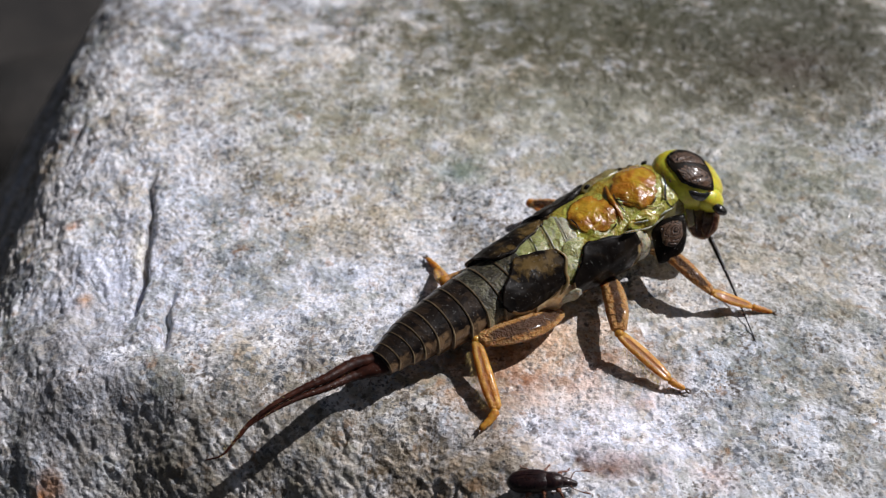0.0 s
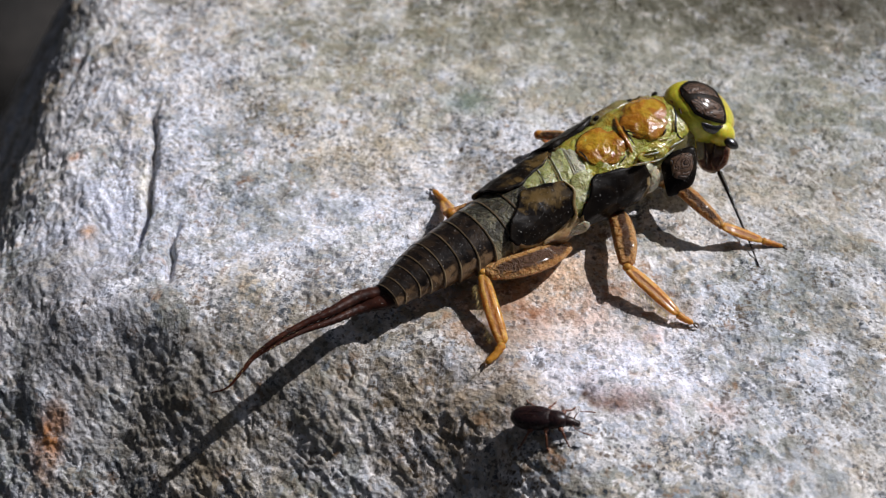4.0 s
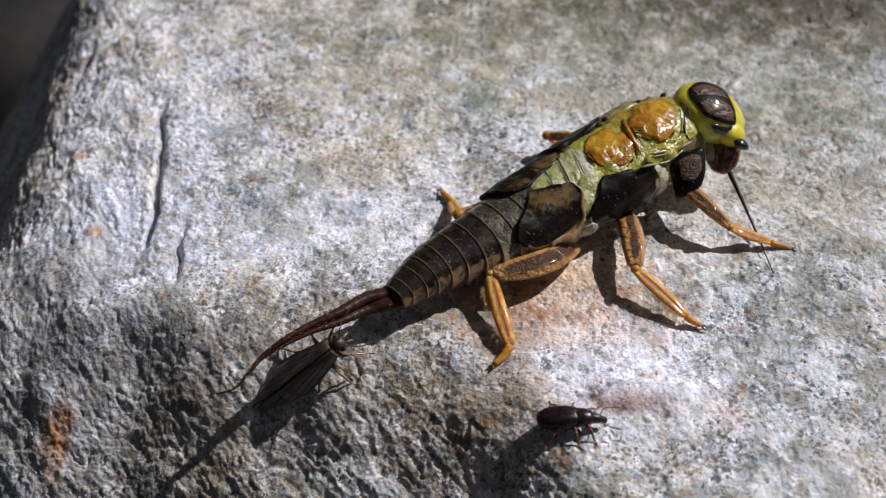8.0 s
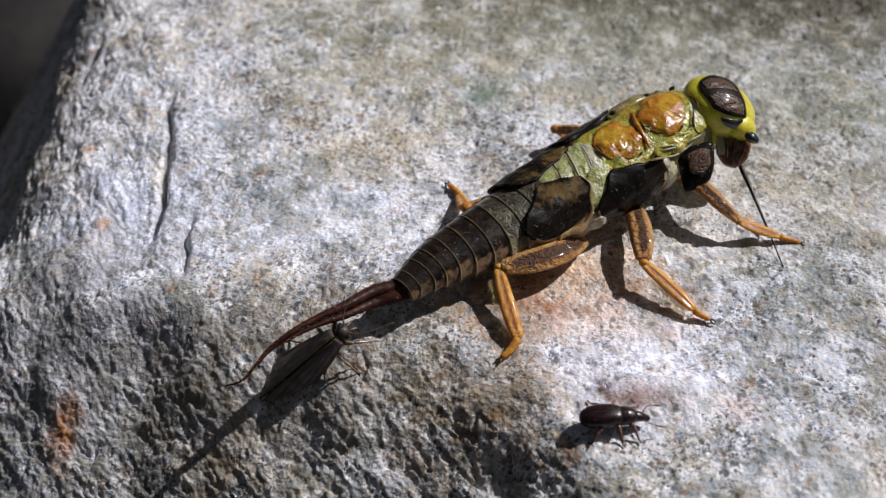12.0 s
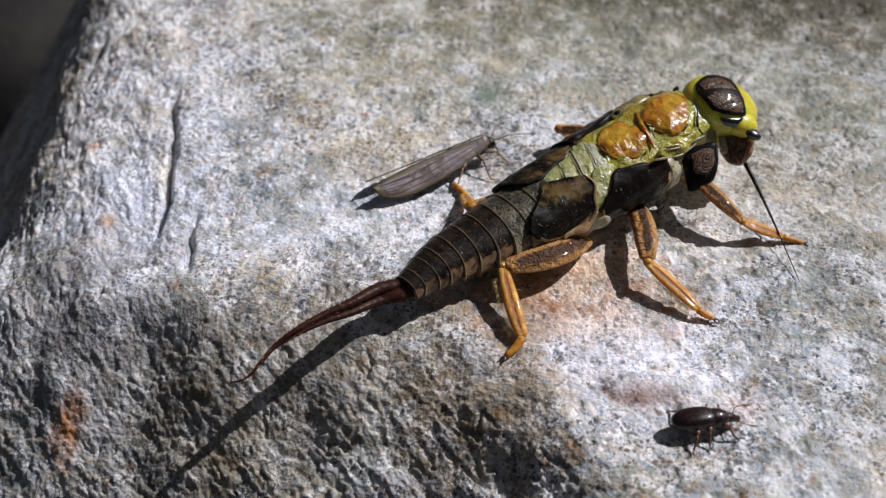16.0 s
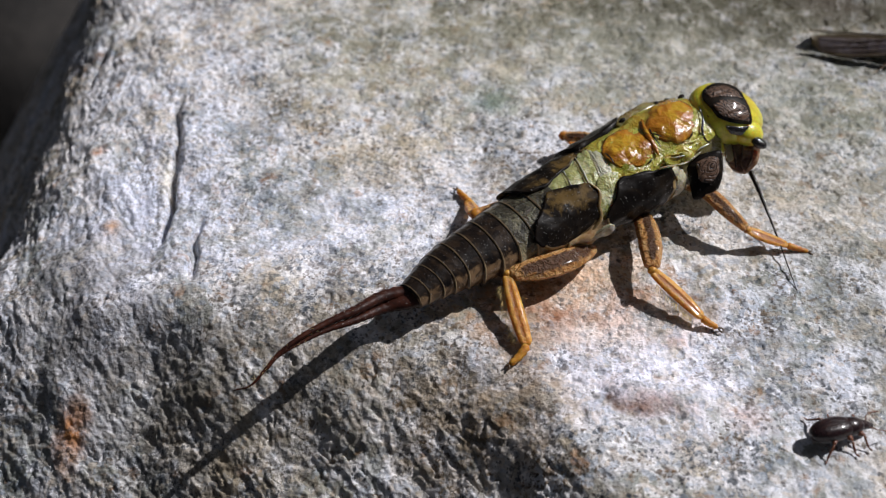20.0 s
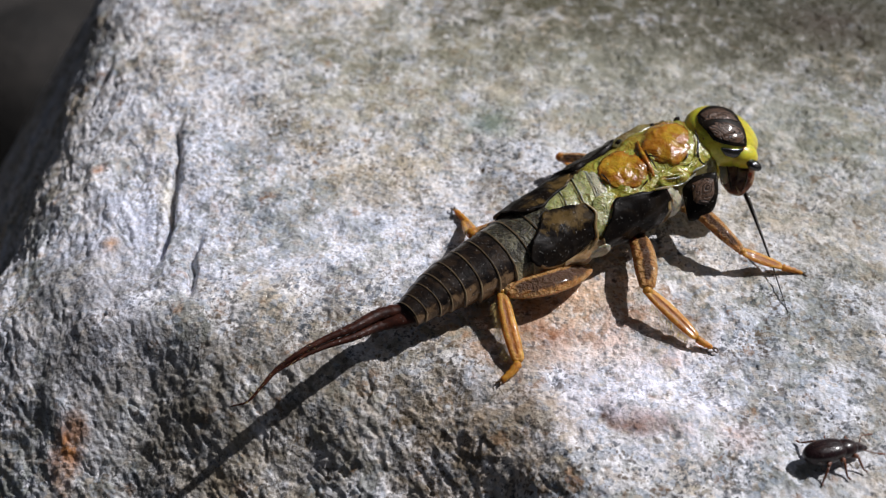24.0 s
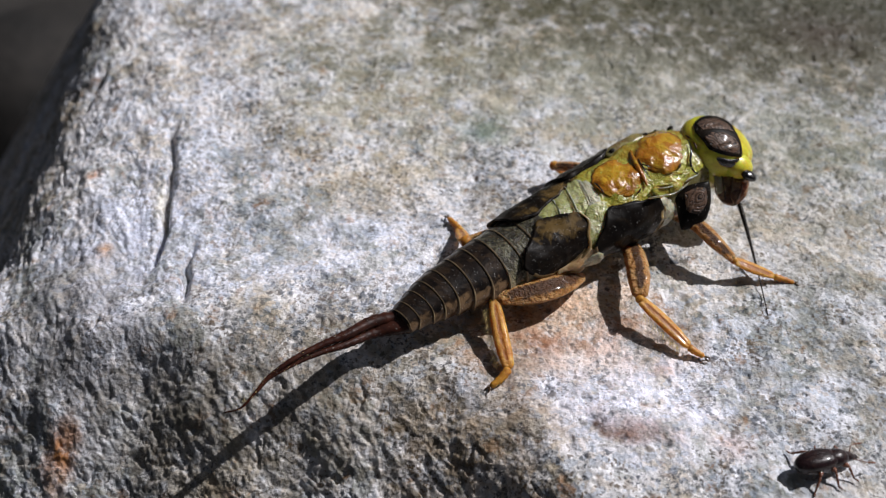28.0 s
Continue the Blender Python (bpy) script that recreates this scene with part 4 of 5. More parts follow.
def in_head(a, b, c):
    return HEAD + NOSE * a + RIGHT * b + CROWN * c


def snout(x, y, z):
    return 1 - 0.16 * max(0, x) + 0.02 * math.sin(9 * y) * math.cos(7 * x)


SKULL = (2.75, 2.4, 1.72)


def head_plate(name, outline, lift, dome, mat, label, wave=0.0):
    """A plate on the head; outline: directions from its centre, in its own axes."""
    n, ring, loop = len(outline), 9, []
    mid = sum((Vector(p) for p in outline), Vector()) / n
    for q in range(n * 6):
        i, u = divmod(q / 6, 1)
        p0, p1, p2, p3 = [Vector(outline[(int(i) + d) % n]) for d in (-1, 0, 1, 2)]
        bend = (2 * p0 - 5 * p1 + 4 * p2 - p3) * u * u + (3 * p1 - p0 - 3 * p2 + p3) * u ** 3 + (p2 - p0) * u + 2 * p1
        loop.append(0.35 * (0.5 * bend) + 0.65 * p1.lerp(p2, u))
    for p in loop:
        p += Vector((noise.noise(p * 6), noise.noise(p * 6 + Vector((5, 0, 0))), 0)) * 0.03

    def spot_at(p, r, more):
        d = (mid + (p - mid) * r).normalized()
        k = 1 + lift + more + dome * (1 - r ** 2.4) + wave * math.sin(13 * d.x + 4 * math.sin(9 * d.y)) * math.cos(11 * d.y + 3 * d.z)
        return in_head(d.x * SKULL[0] * k, d.y * SKULL[1] * k, d.z * SKULL[2] * k)

    bm = bmesh.new()
    top = bm.verts.new(spot_at(loop[0], 0, 0))
    rows = [[bm.verts.new(spot_at(p, i / ring, 0)) for p in loop] for i in range(1, ring + 1)]
    rows.append([bm.verts.new(spot_at(p, 0.98, -lift - 0.08)) for p in loop])
    m = len(loop)
    for j in range(m):
        bm.faces.new((top, rows[0][j], rows[0][(j + 1) % m]))
        for p, q in zip(rows, rows[1:]):
            bm.faces.new((p[j], q[j], q[(j + 1) % m], p[(j + 1) % m]))
    return part(name, bm, mat, head, label, at=tuple(NECK))


head = part("head", egg(HEAD, (NOSE, RIGHT, CROWN), SKULL, 36, 26, 0.94, shape=snout), YELLOW, nymph, "bright yellow soft head", at=tuple(NECK))
part("neck", tube([NECK - FWD * 1.0, NECK + FWD * 0.1, in_head(-0.9, 0, 0)], [1.95, 2.1, 2.05], 28, 10), YELLOW, head, "yellow neck collar", at=tuple(NECK))
part("cheek", egg(in_head(0.93, 1.82, 0.14), (NOSE, RIGHT, CROWN), (1.15, 0.95, 0.85), 24, 16), YELLOW, head, "swollen yellow cheek", at=tuple(NECK))
head_plate("face_mask", [(-0.83, -0.12, 0.54), (-0.64, -0.38, 0.67), (-0.17, -0.65, 0.74), (0.06, -0.38, 0.92), (0.11, 0.15, 0.98), (0.21, 0.54, 0.82), (0.24, 0.80, 0.55), (-0.02, 0.86, 0.51), (-0.35, 0.83, 0.43), (-0.59, 0.71, 0.38), (-0.74, 0.47, 0.48), (-0.86, 0.18, 0.48)], 0.05, 0.01, PAD, "dark brown cast head shield")
head_plate("mask_panel", [(-0.78, -0.08, 0.62), (-0.62, -0.24, 0.75), (-0.32, -0.31, 0.89), (-0.08, -0.12, 0.99), (0.03, 0.19, 0.98), (-0.23, 0.19, 0.95), (-0.53, 0.18, 0.83), (-0.72, 0.16, 0.67)], 0.066, 0.012, MASK, "brown ridged upper panel of the cast shield", 0.012)
head_plate("mask_panel", [(-0.70, 0.41, 0.58), (-0.55, 0.31, 0.77), (-0.19, 0.30, 0.93), (0.04, 0.43, 0.90), (0.13, 0.66, 0.74), (0.11, 0.78, 0.62), (-0.29, 0.79, 0.55), (-0.56, 0.66, 0.50)], 0.066, 0.018, MASK, "brown swirled lower panel of the cast shield", 0.016)
head_plate("old_eye_cover", [(-0.40, 0.87, 0.28), (-0.07, 0.91, 0.40), (0.32, 0.80, 0.51), (0.27, 0.93, 0.26), (-0.01, 0.99, 0.10), (-0.24, 0.97, 0.09)], 0.045, 0.03, BLACK, "shiny blue-black cast eye cover", 0.01)
part("eye", egg(in_head(1.43, 2.85, 0.25), ((NOSE + RIGHT * 0.5).normalized(), (RIGHT - NOSE * 0.5).normalized(), CROWN), (0.58, 0.45, 0.32)), BLACK, head, "shiny black eye", at=tuple(NECK))
part("eye", egg(in_head(1.53, -1.74, 0.33), (NOSE, RIGHT, CROWN), (0.50, 0.38, 0.30)), BLACK, head, "shiny black eye", at=tuple(NECK))
flap("mouth", [(17.67, 6.35, 4.00), (19.00, 6.46, 4.10), (20.01, 6.06, 3.75), (19.80, 5.19, 3.00), (18.99, 4.65, 2.52), (18.24, 4.82, 2.67), (17.72, 5.42, 3.20)], 0.5, 0.10, PALP, "brown translucent mouth", parent=head)
for pts in ([(18.76, 5.73, 4.32), (18.68, 5.22, 3.87), (18.59, 4.65, 3.37)], [(18.05, 5.73, 4.32), (18.19, 5.08, 3.74), (18.25, 4.48, 3.22)], [(19.37, 5.35, 4.15), (19.25, 4.84, 3.70), (18.97, 4.33, 3.25)]):
    part("mouth_line", tube(pts, [0.04, 0.09, 0.03], 8, 10), MASK, head, "dark fold of the mouth", at=tuple(NECK))
flap("palp", [(18.80, 5.59, 3.95), (19.74, 5.47, 3.85), (19.65, 4.79, 3.25), (18.96, 4.33, 2.85), (18.63, 4.79, 3.25)], 0.2, 0.06, PALP, "brown folded palp", parent=head)
flap("palp", [(17.56, 5.87, 4.20), (18.09, 5.87, 4.20), (18.15, 5.07, 3.50), (17.77, 4.96, 3.40)], 0.2, 0.12, CLEAR, "whitish palp", parent=head)
part("cast_flap", egg(in_head(0.5, 1.6, -1.7), (CROWN, NOSE, RIGHT), (0.62, 0.38, 0.06), 14, 10), CLEAR, head, "whitish flap of cast skin", at=tuple(NECK))
ANT = [(19.39, 5.19, 2.3), (20.05, 3.25, 1.6), (20.91, 0.13, 0.7), (21.71, -3.71, -0.05)]
antenna = part("antenna", tube(ANT, [0.19, 0.15, 0.09, 0.045, 0.025], 8, 36, knots=0.07), SHELL, head, "thin dark antenna", at=ANT[0])


# legs: femur, tibia, tarsus, claws
def leg(femur, tibia, tarsus, rf, rt, hairs=0):
    """femur, tibia and tarsus: three points each; rf, rt: radii along femur and tibia."""
    at = femur[0]
    toward = (0.05, -0.55, 0.83)
    top = part("femur", tube(femur, rf, 40, 22, 0.55, toward=toward, keel=0.03, groove=0.04), THIGH, nymph, "flat amber femur with a dark middle", at=at)
    part("knee", egg(tibia[0], ((1, 0, 0), (0, 1, 0), (0, 0, 1)), (rt[0] * 0.85, rt[0] * 0.85, rt[0] * 0.8), 12, 8), AMBER, top, at=at)
    part("tibia", tube(tibia, rt, 40, 20, 0.5, toward=toward, keel=0.02, groove=0.15), SHIN, top, "translucent amber shin", at=at)
    part("tarsus", tube(tarsus, [rt[-1] * 0.85, rt[-1] * 0.7, rt[-1] * 0.5], 10, 10, knots=0.12), AMBER, top, "jointed amber foot", at=at)
    e = Vector(tarsus[-1])
    d = (e - Vector(tarsus[0])).normalized()
    s = d.cross(Vector((0, 0, 1))).normalized()
    for k in (1, -1):
        part("claw", tube([e, e + d * 0.25 + s * 0.14 * k, e + d * 0.42 + s * 0.10 * k - Vector((0, 0, 0.08))], [0.08, 0.06, 0.02], 6, 5), BROWN, top, at=at)
    rng = random.Random(len(bpy.data.objects))
    for k in range(hairs):
        t = 0.1 + 0.8 * k / max(1, hairs - 1)
        p = curve_at(tibia, t)
        dd = (Vector(tibia[-1]) - Vector(tibia[0])).normalized()
        out = dd.cross(Vector((0, -0.7, 0.7))).normalized() * (1 if k % 2 else -1)
        q = p + out * (rt[1] * 0.9)
        part("hair", tube([q, q + out * (0.25 + 0.2 * rng.random()) + dd * 0.25], [0.016, 0.008], 5, 3), AMBER, top, at=at)
    return top


hind_leg = leg([(8.7, -0.8, 1.1), (7.03, -2.36, 1.75), (5.23, -3.45, 2.0), (3.02, -4.33, 2.1)], [(2.92, -4.27, 2.1), (3.48, -6.76, 1.35), (4.08, -8.83, 0.6)],
               [(4.08, -8.75, 0.55), (3.60, -9.42, 0.30), (3.01, -9.95, 0.15)], [0.40, 0.85, 1.08, 1.10, 0.95, 0.55], [0.32, 0.45, 0.50, 0.48, 0.36], 8)
mid_leg = leg([(11.95, 2.30, 1.30), (12.02, 0.20, 2.10), (12.06, -1.80, 2.30), (12.03, -3.60, 1.90)], [(12.03, -3.62, 1.85), (13.60, -5.00, 1.15), (15.01, -6.40, 0.55)],
              [(14.95, -6.35, 0.50), (15.45, -6.62, 0.30), (15.92, -6.85, 0.18)], [0.45, 0.70, 0.76, 0.72, 0.45], [0.36, 0.48, 0.50, 0.44, 0.30], 6)
leg([(15.30, 4.40, 1.80), (16.35, 2.70, 2.60), (17.50, 1.15, 2.40), (18.68, 0.45, 1.60)], [(18.68, 0.45, 1.55), (20.09, 0.20, 1.05), (21.45, 0.10, 0.55)],
               [(21.42, 0.10, 0.50), (22.15, 0.0, 0.32), (22.83, -0.14, 0.18)], [0.42, 0.58, 0.60, 0.54, 0.38], [0.32, 0.44, 0.46, 0.40, 0.28])


def fringe(thigh, pts, out, length, count, seed):
    """A comb of pale swimming hairs along a shin."""
    rng, bm = random.Random(seed), bmesh.new()
    for k in range(count):
        p = curve_at(pts, 0.08 + 0.86 * k / count)
        d = Vector(out).normalized() + Vector((rng.uniform(-0.35, 0.35), rng.uniform(-0.45, 0.25), rng.uniform(-0.3, 0.3)))
        q = p + Vector(out).normalized() * 0.35
        tube([q, q + d * length * 0.5, q + d * length * rng.uniform(0.5, 1.15) + Vector((0.05, -0.2, -0.1))], [0.010, 0.009, 0.005], 4, 4, bm=bm)
    part("hair_fringe", bm, FRINGE, thigh, "fringe of pale yellow hairs", at=tuple(thigh["at"]))


fringe(hind_leg, [(2.92, -4.61, 2.05), (3.48, -6.77, 1.35), (4.0, -8.6, 0.7)], (-0.9, -0.15, -0.35), 0.55, 150, 3)
fringe(mid_leg, [(12.30, -3.90, 1.80), (13.60, -5.00, 1.15), (14.80, -6.20, 0.60)], (-0.5, -0.75, -0.35), 0.45, 120, 5)
leg([(5.44, 2.99, 2.60), (3.16, 1.51, 2.60), (1.03, 0.97, 2.20)], [(1.03, 0.97, 2.20), (0.79, 2.68, 1.20), (0.61, 3.89, 0.60)],
    [(0.80, 3.39, 0.70), (0.42, 4.22, 0.60), (-0.15, 5.13, 0.50)], [0.4, 0.5, 0.5, 0.4], [0.5, 0.5, 0.42, 0.32])
leg([(10.66, 7.36, 2.80), (8.82, 8.33, 2.60), (7.27, 9.23, 2.00)], [(7.27, 9.23, 2.00), (8.01, 9.45, 1.20), (8.67, 9.66, 0.50)],
    [(8.67, 9.66, 0.50), (9.11, 9.90, 0.30), (9.53, 10.15, 0.30)], [0.4, 0.5, 0.5, 0.4], [0.42, 0.4, 0.36, 0.3])

# two tail filaments
TAIL = [(-2.62, -5.83, 2.2), (-4.59, -6.52, 2.35), (-6.21, -7.83, 2.5), (-7.82, -8.83, 2.5), (-9.25, -9.83, 2.4), (-10.55, -10.86, 2.0), (-11.27, -11.74, 1.6), (-12.04, -12.59, 1.2), (-13.04, -12.73, 0.9)]
part("cercus", tube(TAIL, [0.44, 0.42, 0.32, 0.22, 0.17, 0.14, 0.11, 0.08, 0.05], 12, 72, 0.8, knots=0.09), CERCUS, nymph, "long dark red jointed tail filament", at=TAIL[0])
TAIL2 = [(-2.68, -6.42, 1.8), (-4.58, -7.08, 1.9), (-6.21, -8.24, 2.1), (-7.82, -9.12, 2.2), (-9.25, -9.99, 2.1), (-10.52, -10.88, 1.85), (-11.15, -11.64, 1.5)]
part("cercus", tube(TAIL2, [0.46, 0.38, 0.28, 0.20, 0.15, 0.09, 0.05], 12, 64, 0.8, knots=0.09), CERCUS, nymph, "long red-brown curved tail filament", at=TAIL2[0])
part("tail_base", tube([(-1.9, -5.75, 2.05), (-3.43, -6.49, 1.95), (-4.74, -7.0, 1.95)], [0.74, 0.76, 0.66, 0.50, 0.30], 20, 12, 0.66), CERCUS, nymph, "red-brown tail base")
# small bristles on the tail filaments
bm, rng = bmesh.new(), random.Random(8)
for pts in (TAIL, TAIL2):
    for k in range(46):
        p = curve_at(pts, 0.12 + 0.8 * k / 46)
        d = Vector((rng.uniform(-0.6, 0.1), rng.uniform(-0.7, 0.7), rng.uniform(-0.1, 0.8))).normalized()
        tube([p, p + d * rng.uniform(0.25, 0.45)], [0.012, 0.006], 4, 2, bm=bm)
part("bristles", bm, FRINGE, nymph, "short pale bristles on the tail filaments")


# ---- the little beetle: drawn along +x, feet at z = 0 ----
def make_beetle():
    b = tagged(new("snout_beetle"), "small glossy dark brown beetle walking on the granite", "beetle")
    b["at"] = (0, 0, 0)
    X = ((1, 0, 0), (0, 1, 0), (0, 0, 1))

    def taper(x, y, z):
        return 1 - 0.12 * x * x - 0.10 * max(0, -x) ** 3

    part("abdomen", egg((-0.75, 0, 0.85), X, (1.45, 0.72, 0.5), 20, 14, 0.9), ELYTRA, b)
    for s in (1, -1):
        bm = egg((-0.75, 0.02 * s, 0.95), X, (1.5, 0.84, 0.70), 28, 20, 0.74, shape=taper)
        bmesh.ops.bisect_plane(bm, geom=bm.verts[:] + bm.edges[:] + bm.faces[:], plane_co=(0, 0.008 * s, 0), plane_no=(0, -s, 0), clear_outer=True)
        bmesh.ops.bisect_plane(bm, geom=bm.verts[:] + bm.edges[:] + bm.faces[:], plane_co=(0, 0, 0.72), plane_no=(0, 0, -1), clear_outer=True)
        case = part("wing_case", bm, ELYTRA, b, "glossy dark wing case with fine grooves")
        for q in range(4):
            y = s * (0.14 + 0.16 * q)
            pts = [(x, y * (1 - 0.25 * ((x + 0.75) / 1.5) ** 2), 0.95 + 0.72 * math.sqrt(max(0.02, 1 - ((x + 0.75) / 1.52) ** 2 - (y / 0.84) ** 2)))
                   for x in np.linspace(-1.95, 0.5, 7)]
            part("rib", tube(pts, [0.022, 0.03, 0.022], 6, 16), ELYTRA, case)
    part("pronotum", tube([(0.2, 0, 0.92), (0.6, 0, 0.95), (1.0, 0, 0.9), (1.4, 0, 0.8)], [0.70, 0.71, 0.68, 0.58, 0.38], 24, 14, 0.8), ELYTRA, b, "narrow dark shield behind the head")
    hd = part("head", tube([(1.0, 0, 0.86), (1.45, 0, 0.8), (1.85, 0, 0.64), (2.2, 0, 0.48)], [0.44, 0.40, 0.34, 0.25, 0.21], 16, 14, 0.9), ELYTRA, b)
    legs = []
    for s in (1, -1):
        part("eye", egg((1.5, 0.3 * s, 0.86), X, (0.1, 0.07, 0.1), 10, 8), BLACK, hd)
        an = part("antenna", tube([(1.75, 0.18 * s, 0.7), (1.95, 0.55 * s, 0.9), (2.1, 0.72 * s, 0.95)], [0.04, 0.035], 6, 8), BEETLE_LEG, hd)
        part("antenna_club", tube([(2.1, 0.72 * s, 0.95), (2.6, 0.85 * s, 0.8), (3.1, 0.9 * s, 0.65)], [0.03, 0.035, 0.07, 0.05], 6, 10), BEETLE_LEG, an)
        for x, fx, fy, tx, ty in ((0.9, 1.2, 0.85, 1.5, 1.35), (0.1, 0.15, 1.05, 0.2, 1.7), (-0.6, -1.0, 1.15, -1.5, 1.75)):
            hip, knee, foot = (x, 0.4 * s, 0.6), (fx, fy * s, 0.8), (tx, ty * s, 0.06)
            lg = part("leg", tube([hip, ((hip[0] + knee[0]) / 2, (hip[1] + knee[1]) / 2, 0.78), knee], [0.12, 0.20, 0.10], 8, 8), BEETLE_LEG, b, at=hip)
            part("tibia", tube([knee, ((knee[0] + foot[0]) / 2, (knee[1] + foot[1]) / 2, 0.4), foot], [0.09, 0.08, 0.07], 7, 8), BEETLE_LEG, lg, at=hip)
            part("foot", tube([foot, (tx + 0.1 * np.sign(fx - x + 0.01), (ty + 0.16) * s, 0.05), (tx + 0.16 * np.sign(fx - x + 0.01), (ty + 0.3) * s, 0.02)], [0.06, 0.07, 0.03], 6, 5), BEETLE_LEG, lg, at=hip)
            legs.append(lg)
    return b, legs


beetle, beetle_legs = make_beetle()
beetle.scale = (0.90, 0.82, 0.86)


# ---- the caddisfly: drawn along +x, feet at z = 0 ----
def make_caddis():
    c = tagged(new("caddisfly"), "small grey-brown caddisfly with roof-folded veined wings", "insect")
    c["at"] = (0, 0, 0)
    X = ((1, 0, 0), (0, 1, 0), (0, 0, 1))
    part("abdomen", tube([(1.6, 0, 0.95), (0, 0, 0.85), (-2.0, 0, 0.7)], [0.5, 0.52, 0.45, 0.22], 16, 12), FLY_BODY, c)
    part("thorax", egg((2.35, 0, 1.0), X, (0.85, 0.52, 0.52), 18, 12), FLY_BODY, c)
    hd = part("head", egg((3.25, 0, 1.2), X, (0.42, 0.5, 0.45), 16, 12), FLY_BODY, c)
    for s in (1, -1):
        part("eye", egg((3.35, 0.42 * s, 1.25), X, (0.22, 0.16, 0.24), 12, 8), BLACK, hd, "black bead eye")
        part("antenna", tube([(3.55, 0.2 * s, 1.4), (4.6, 0.9 * s, 1.9), (6.4, 1.5 * s, 1.6)], [0.05, 0.035, 0.02], 6, 18), FLY_LEG, hd)
        part("palp", tube([(3.55, 0.15 * s, 0.95), (3.8, 0.25 * s, 0.6), (3.7, 0.3 * s, 0.3)], [0.08, 0.07, 0.05], 6, 6), FLY_LEG, hd)

        def wing_at(u, v):
            # u along the wing from root to tip, v from ridge to lower edge
            wide = 1.75 * math.sin(math.pi * (0.10 + 0.62 * u) * 0.92) ** 0.8
            wide *= math.sqrt(max(0.0, 1 - max(0, (u - 0.62) / 0.38) ** 2.4))
            x = 3.0 - 9.2 * u + 0.5 * v * u * u * (1 - u)
            drop = v * wide + 0.4 * max(0.0, (u - 0.55) / 0.45) ** 2
            tilt = radians(46 - 4 * u)
            return Vector((x, s * (0.06 + drop * math.cos(tilt) * (1 + 0.15 * v)), 2.0 - 0.5 * u - drop * math.sin(tilt) + 0.10 * math.sin(v * 3)))

        bm, grid, nu, nv = bmesh.new(), [], 30, 14
        dark = bm.verts.layers.float.new("stripe")
        for i in range(nu + 1):
            grid.append([bm.verts.new(wing_at(i / nu, j / nv)) for j in range(nv + 1)])
            for j, v in enumerate(grid[-1]):
                q = j / nv
                v[dark] = max(0.0, 1.2 - q / 0.28, (q - 0.78) / 0.20, (i / nu - 0.86) / 0.12)
        for i in range(nu):
            for j in range(nv):
                bm.faces.new((grid[i][j], grid[i + 1][j], grid[i + 1][j + 1], grid[i][j + 1]))
        bmesh.ops.remove_doubles(bm, verts=bm.verts, dist=0.001)
        bmesh.ops.solidify(bm, geom=bm.faces[:], thickness=0.04)
        wg = part("wing", bm, WING, c, "grey-brown veined wing with purple sheen")
        for u0, v0, v1 in ((0.03, 0.04, 0.04), (0.03, 0.25, 0.30), (0.42, 0.27, 0.46), (0.05, 0.42, 0.62), (0.50, 0.52, 0.74), (0.08, 0.62, 0.88), (0.55, 0.36, 0.34), (0.03, 0.97, 0.97)):
            pts = [wing_at(u, v0 + (v1 - v0) * (u - u0) / (0.93 - u0) + 0.03 * math.sin(9 * u + 7 * v0)) + Vector((0, 0.02 * s, 0.025)) for u in np.linspace(u0, 0.93, 8)]
            part("vein", tube(pts, [0.024, 0.018, 0.012], 6, 18), VEIN, wg)
        for x, fx, fy, tx, ty in ((2.6, 3.3, 0.9, 4.0, 1.5), (2.0, 2.0, 1.3, 1.9, 2.4), (1.4, 0.4, 1.3, -0.8, 2.3)):
            hip, knee, foot = (x, 0.4 * s, 0.9), (fx, fy * s, 0.95), (tx, ty * s, 0.05)
            lg = part("leg", tube([hip, knee], [0.13, 0.15, 0.09], 8, 6), FLY_LEG, c, at=hip)
            part("shin", tube([knee, ((knee[0] + foot[0]) / 2, (knee[1] + foot[1]) / 2, 0.5), foot], [0.08, 0.06, 0.05], 7, 8), FLY_LEG, lg, at=hip)
            part("foot", tube([foot, (tx + 0.3 * np.sign(fx - x + 0.1), (ty + 0.25) * s, 0.03)], [0.05, 0.03], 6, 4), FLY_LEG, lg, at=hip)
    return c


caddis = make_caddis()


# ---- movement ----
def on_rock(x, y, turn, lift=0.0, pitch=None, lean=0.0):
    """A pose on the boulder at (x, y) in millimetres, heading `turn` degrees, leaning with the rock; lean: tipped further off the edge."""
    e = 2.0
    xs, ys = np.array([x - e, x + e, x, x]), np.array([y, y, y - e, y + e])
    h = rock_base(xs, ys) + 0.28 * fbm(xs, ys, 9.0, 3, 11)
    up = Vector((-(h[1] - h[0]) / (2 * e), -(h[3] - h[2]) / (2 * e), 1)).normalized()
    up = (up + lean * Vector((-0.3, -0.6, -0.2))).normalized()
    if pitch is not None:
        up = Vector((0, 0, 1))
    f = Vector((math.cos(radians(turn)), math.sin(radians(turn)), 0))
    f = (f - up * f.dot(up)).normalized()
    m = Matrix((f, up.cross(f), up)).transposed().to_4x4()
    if pitch is not None:
        m = m @ pose(0, 0, 0, 0, pitch, 0)
    z = float(np.mean(h)) + 0.15 + lift
    return Matrix.Translation(Vector((x, y, z)) * MM) @ m


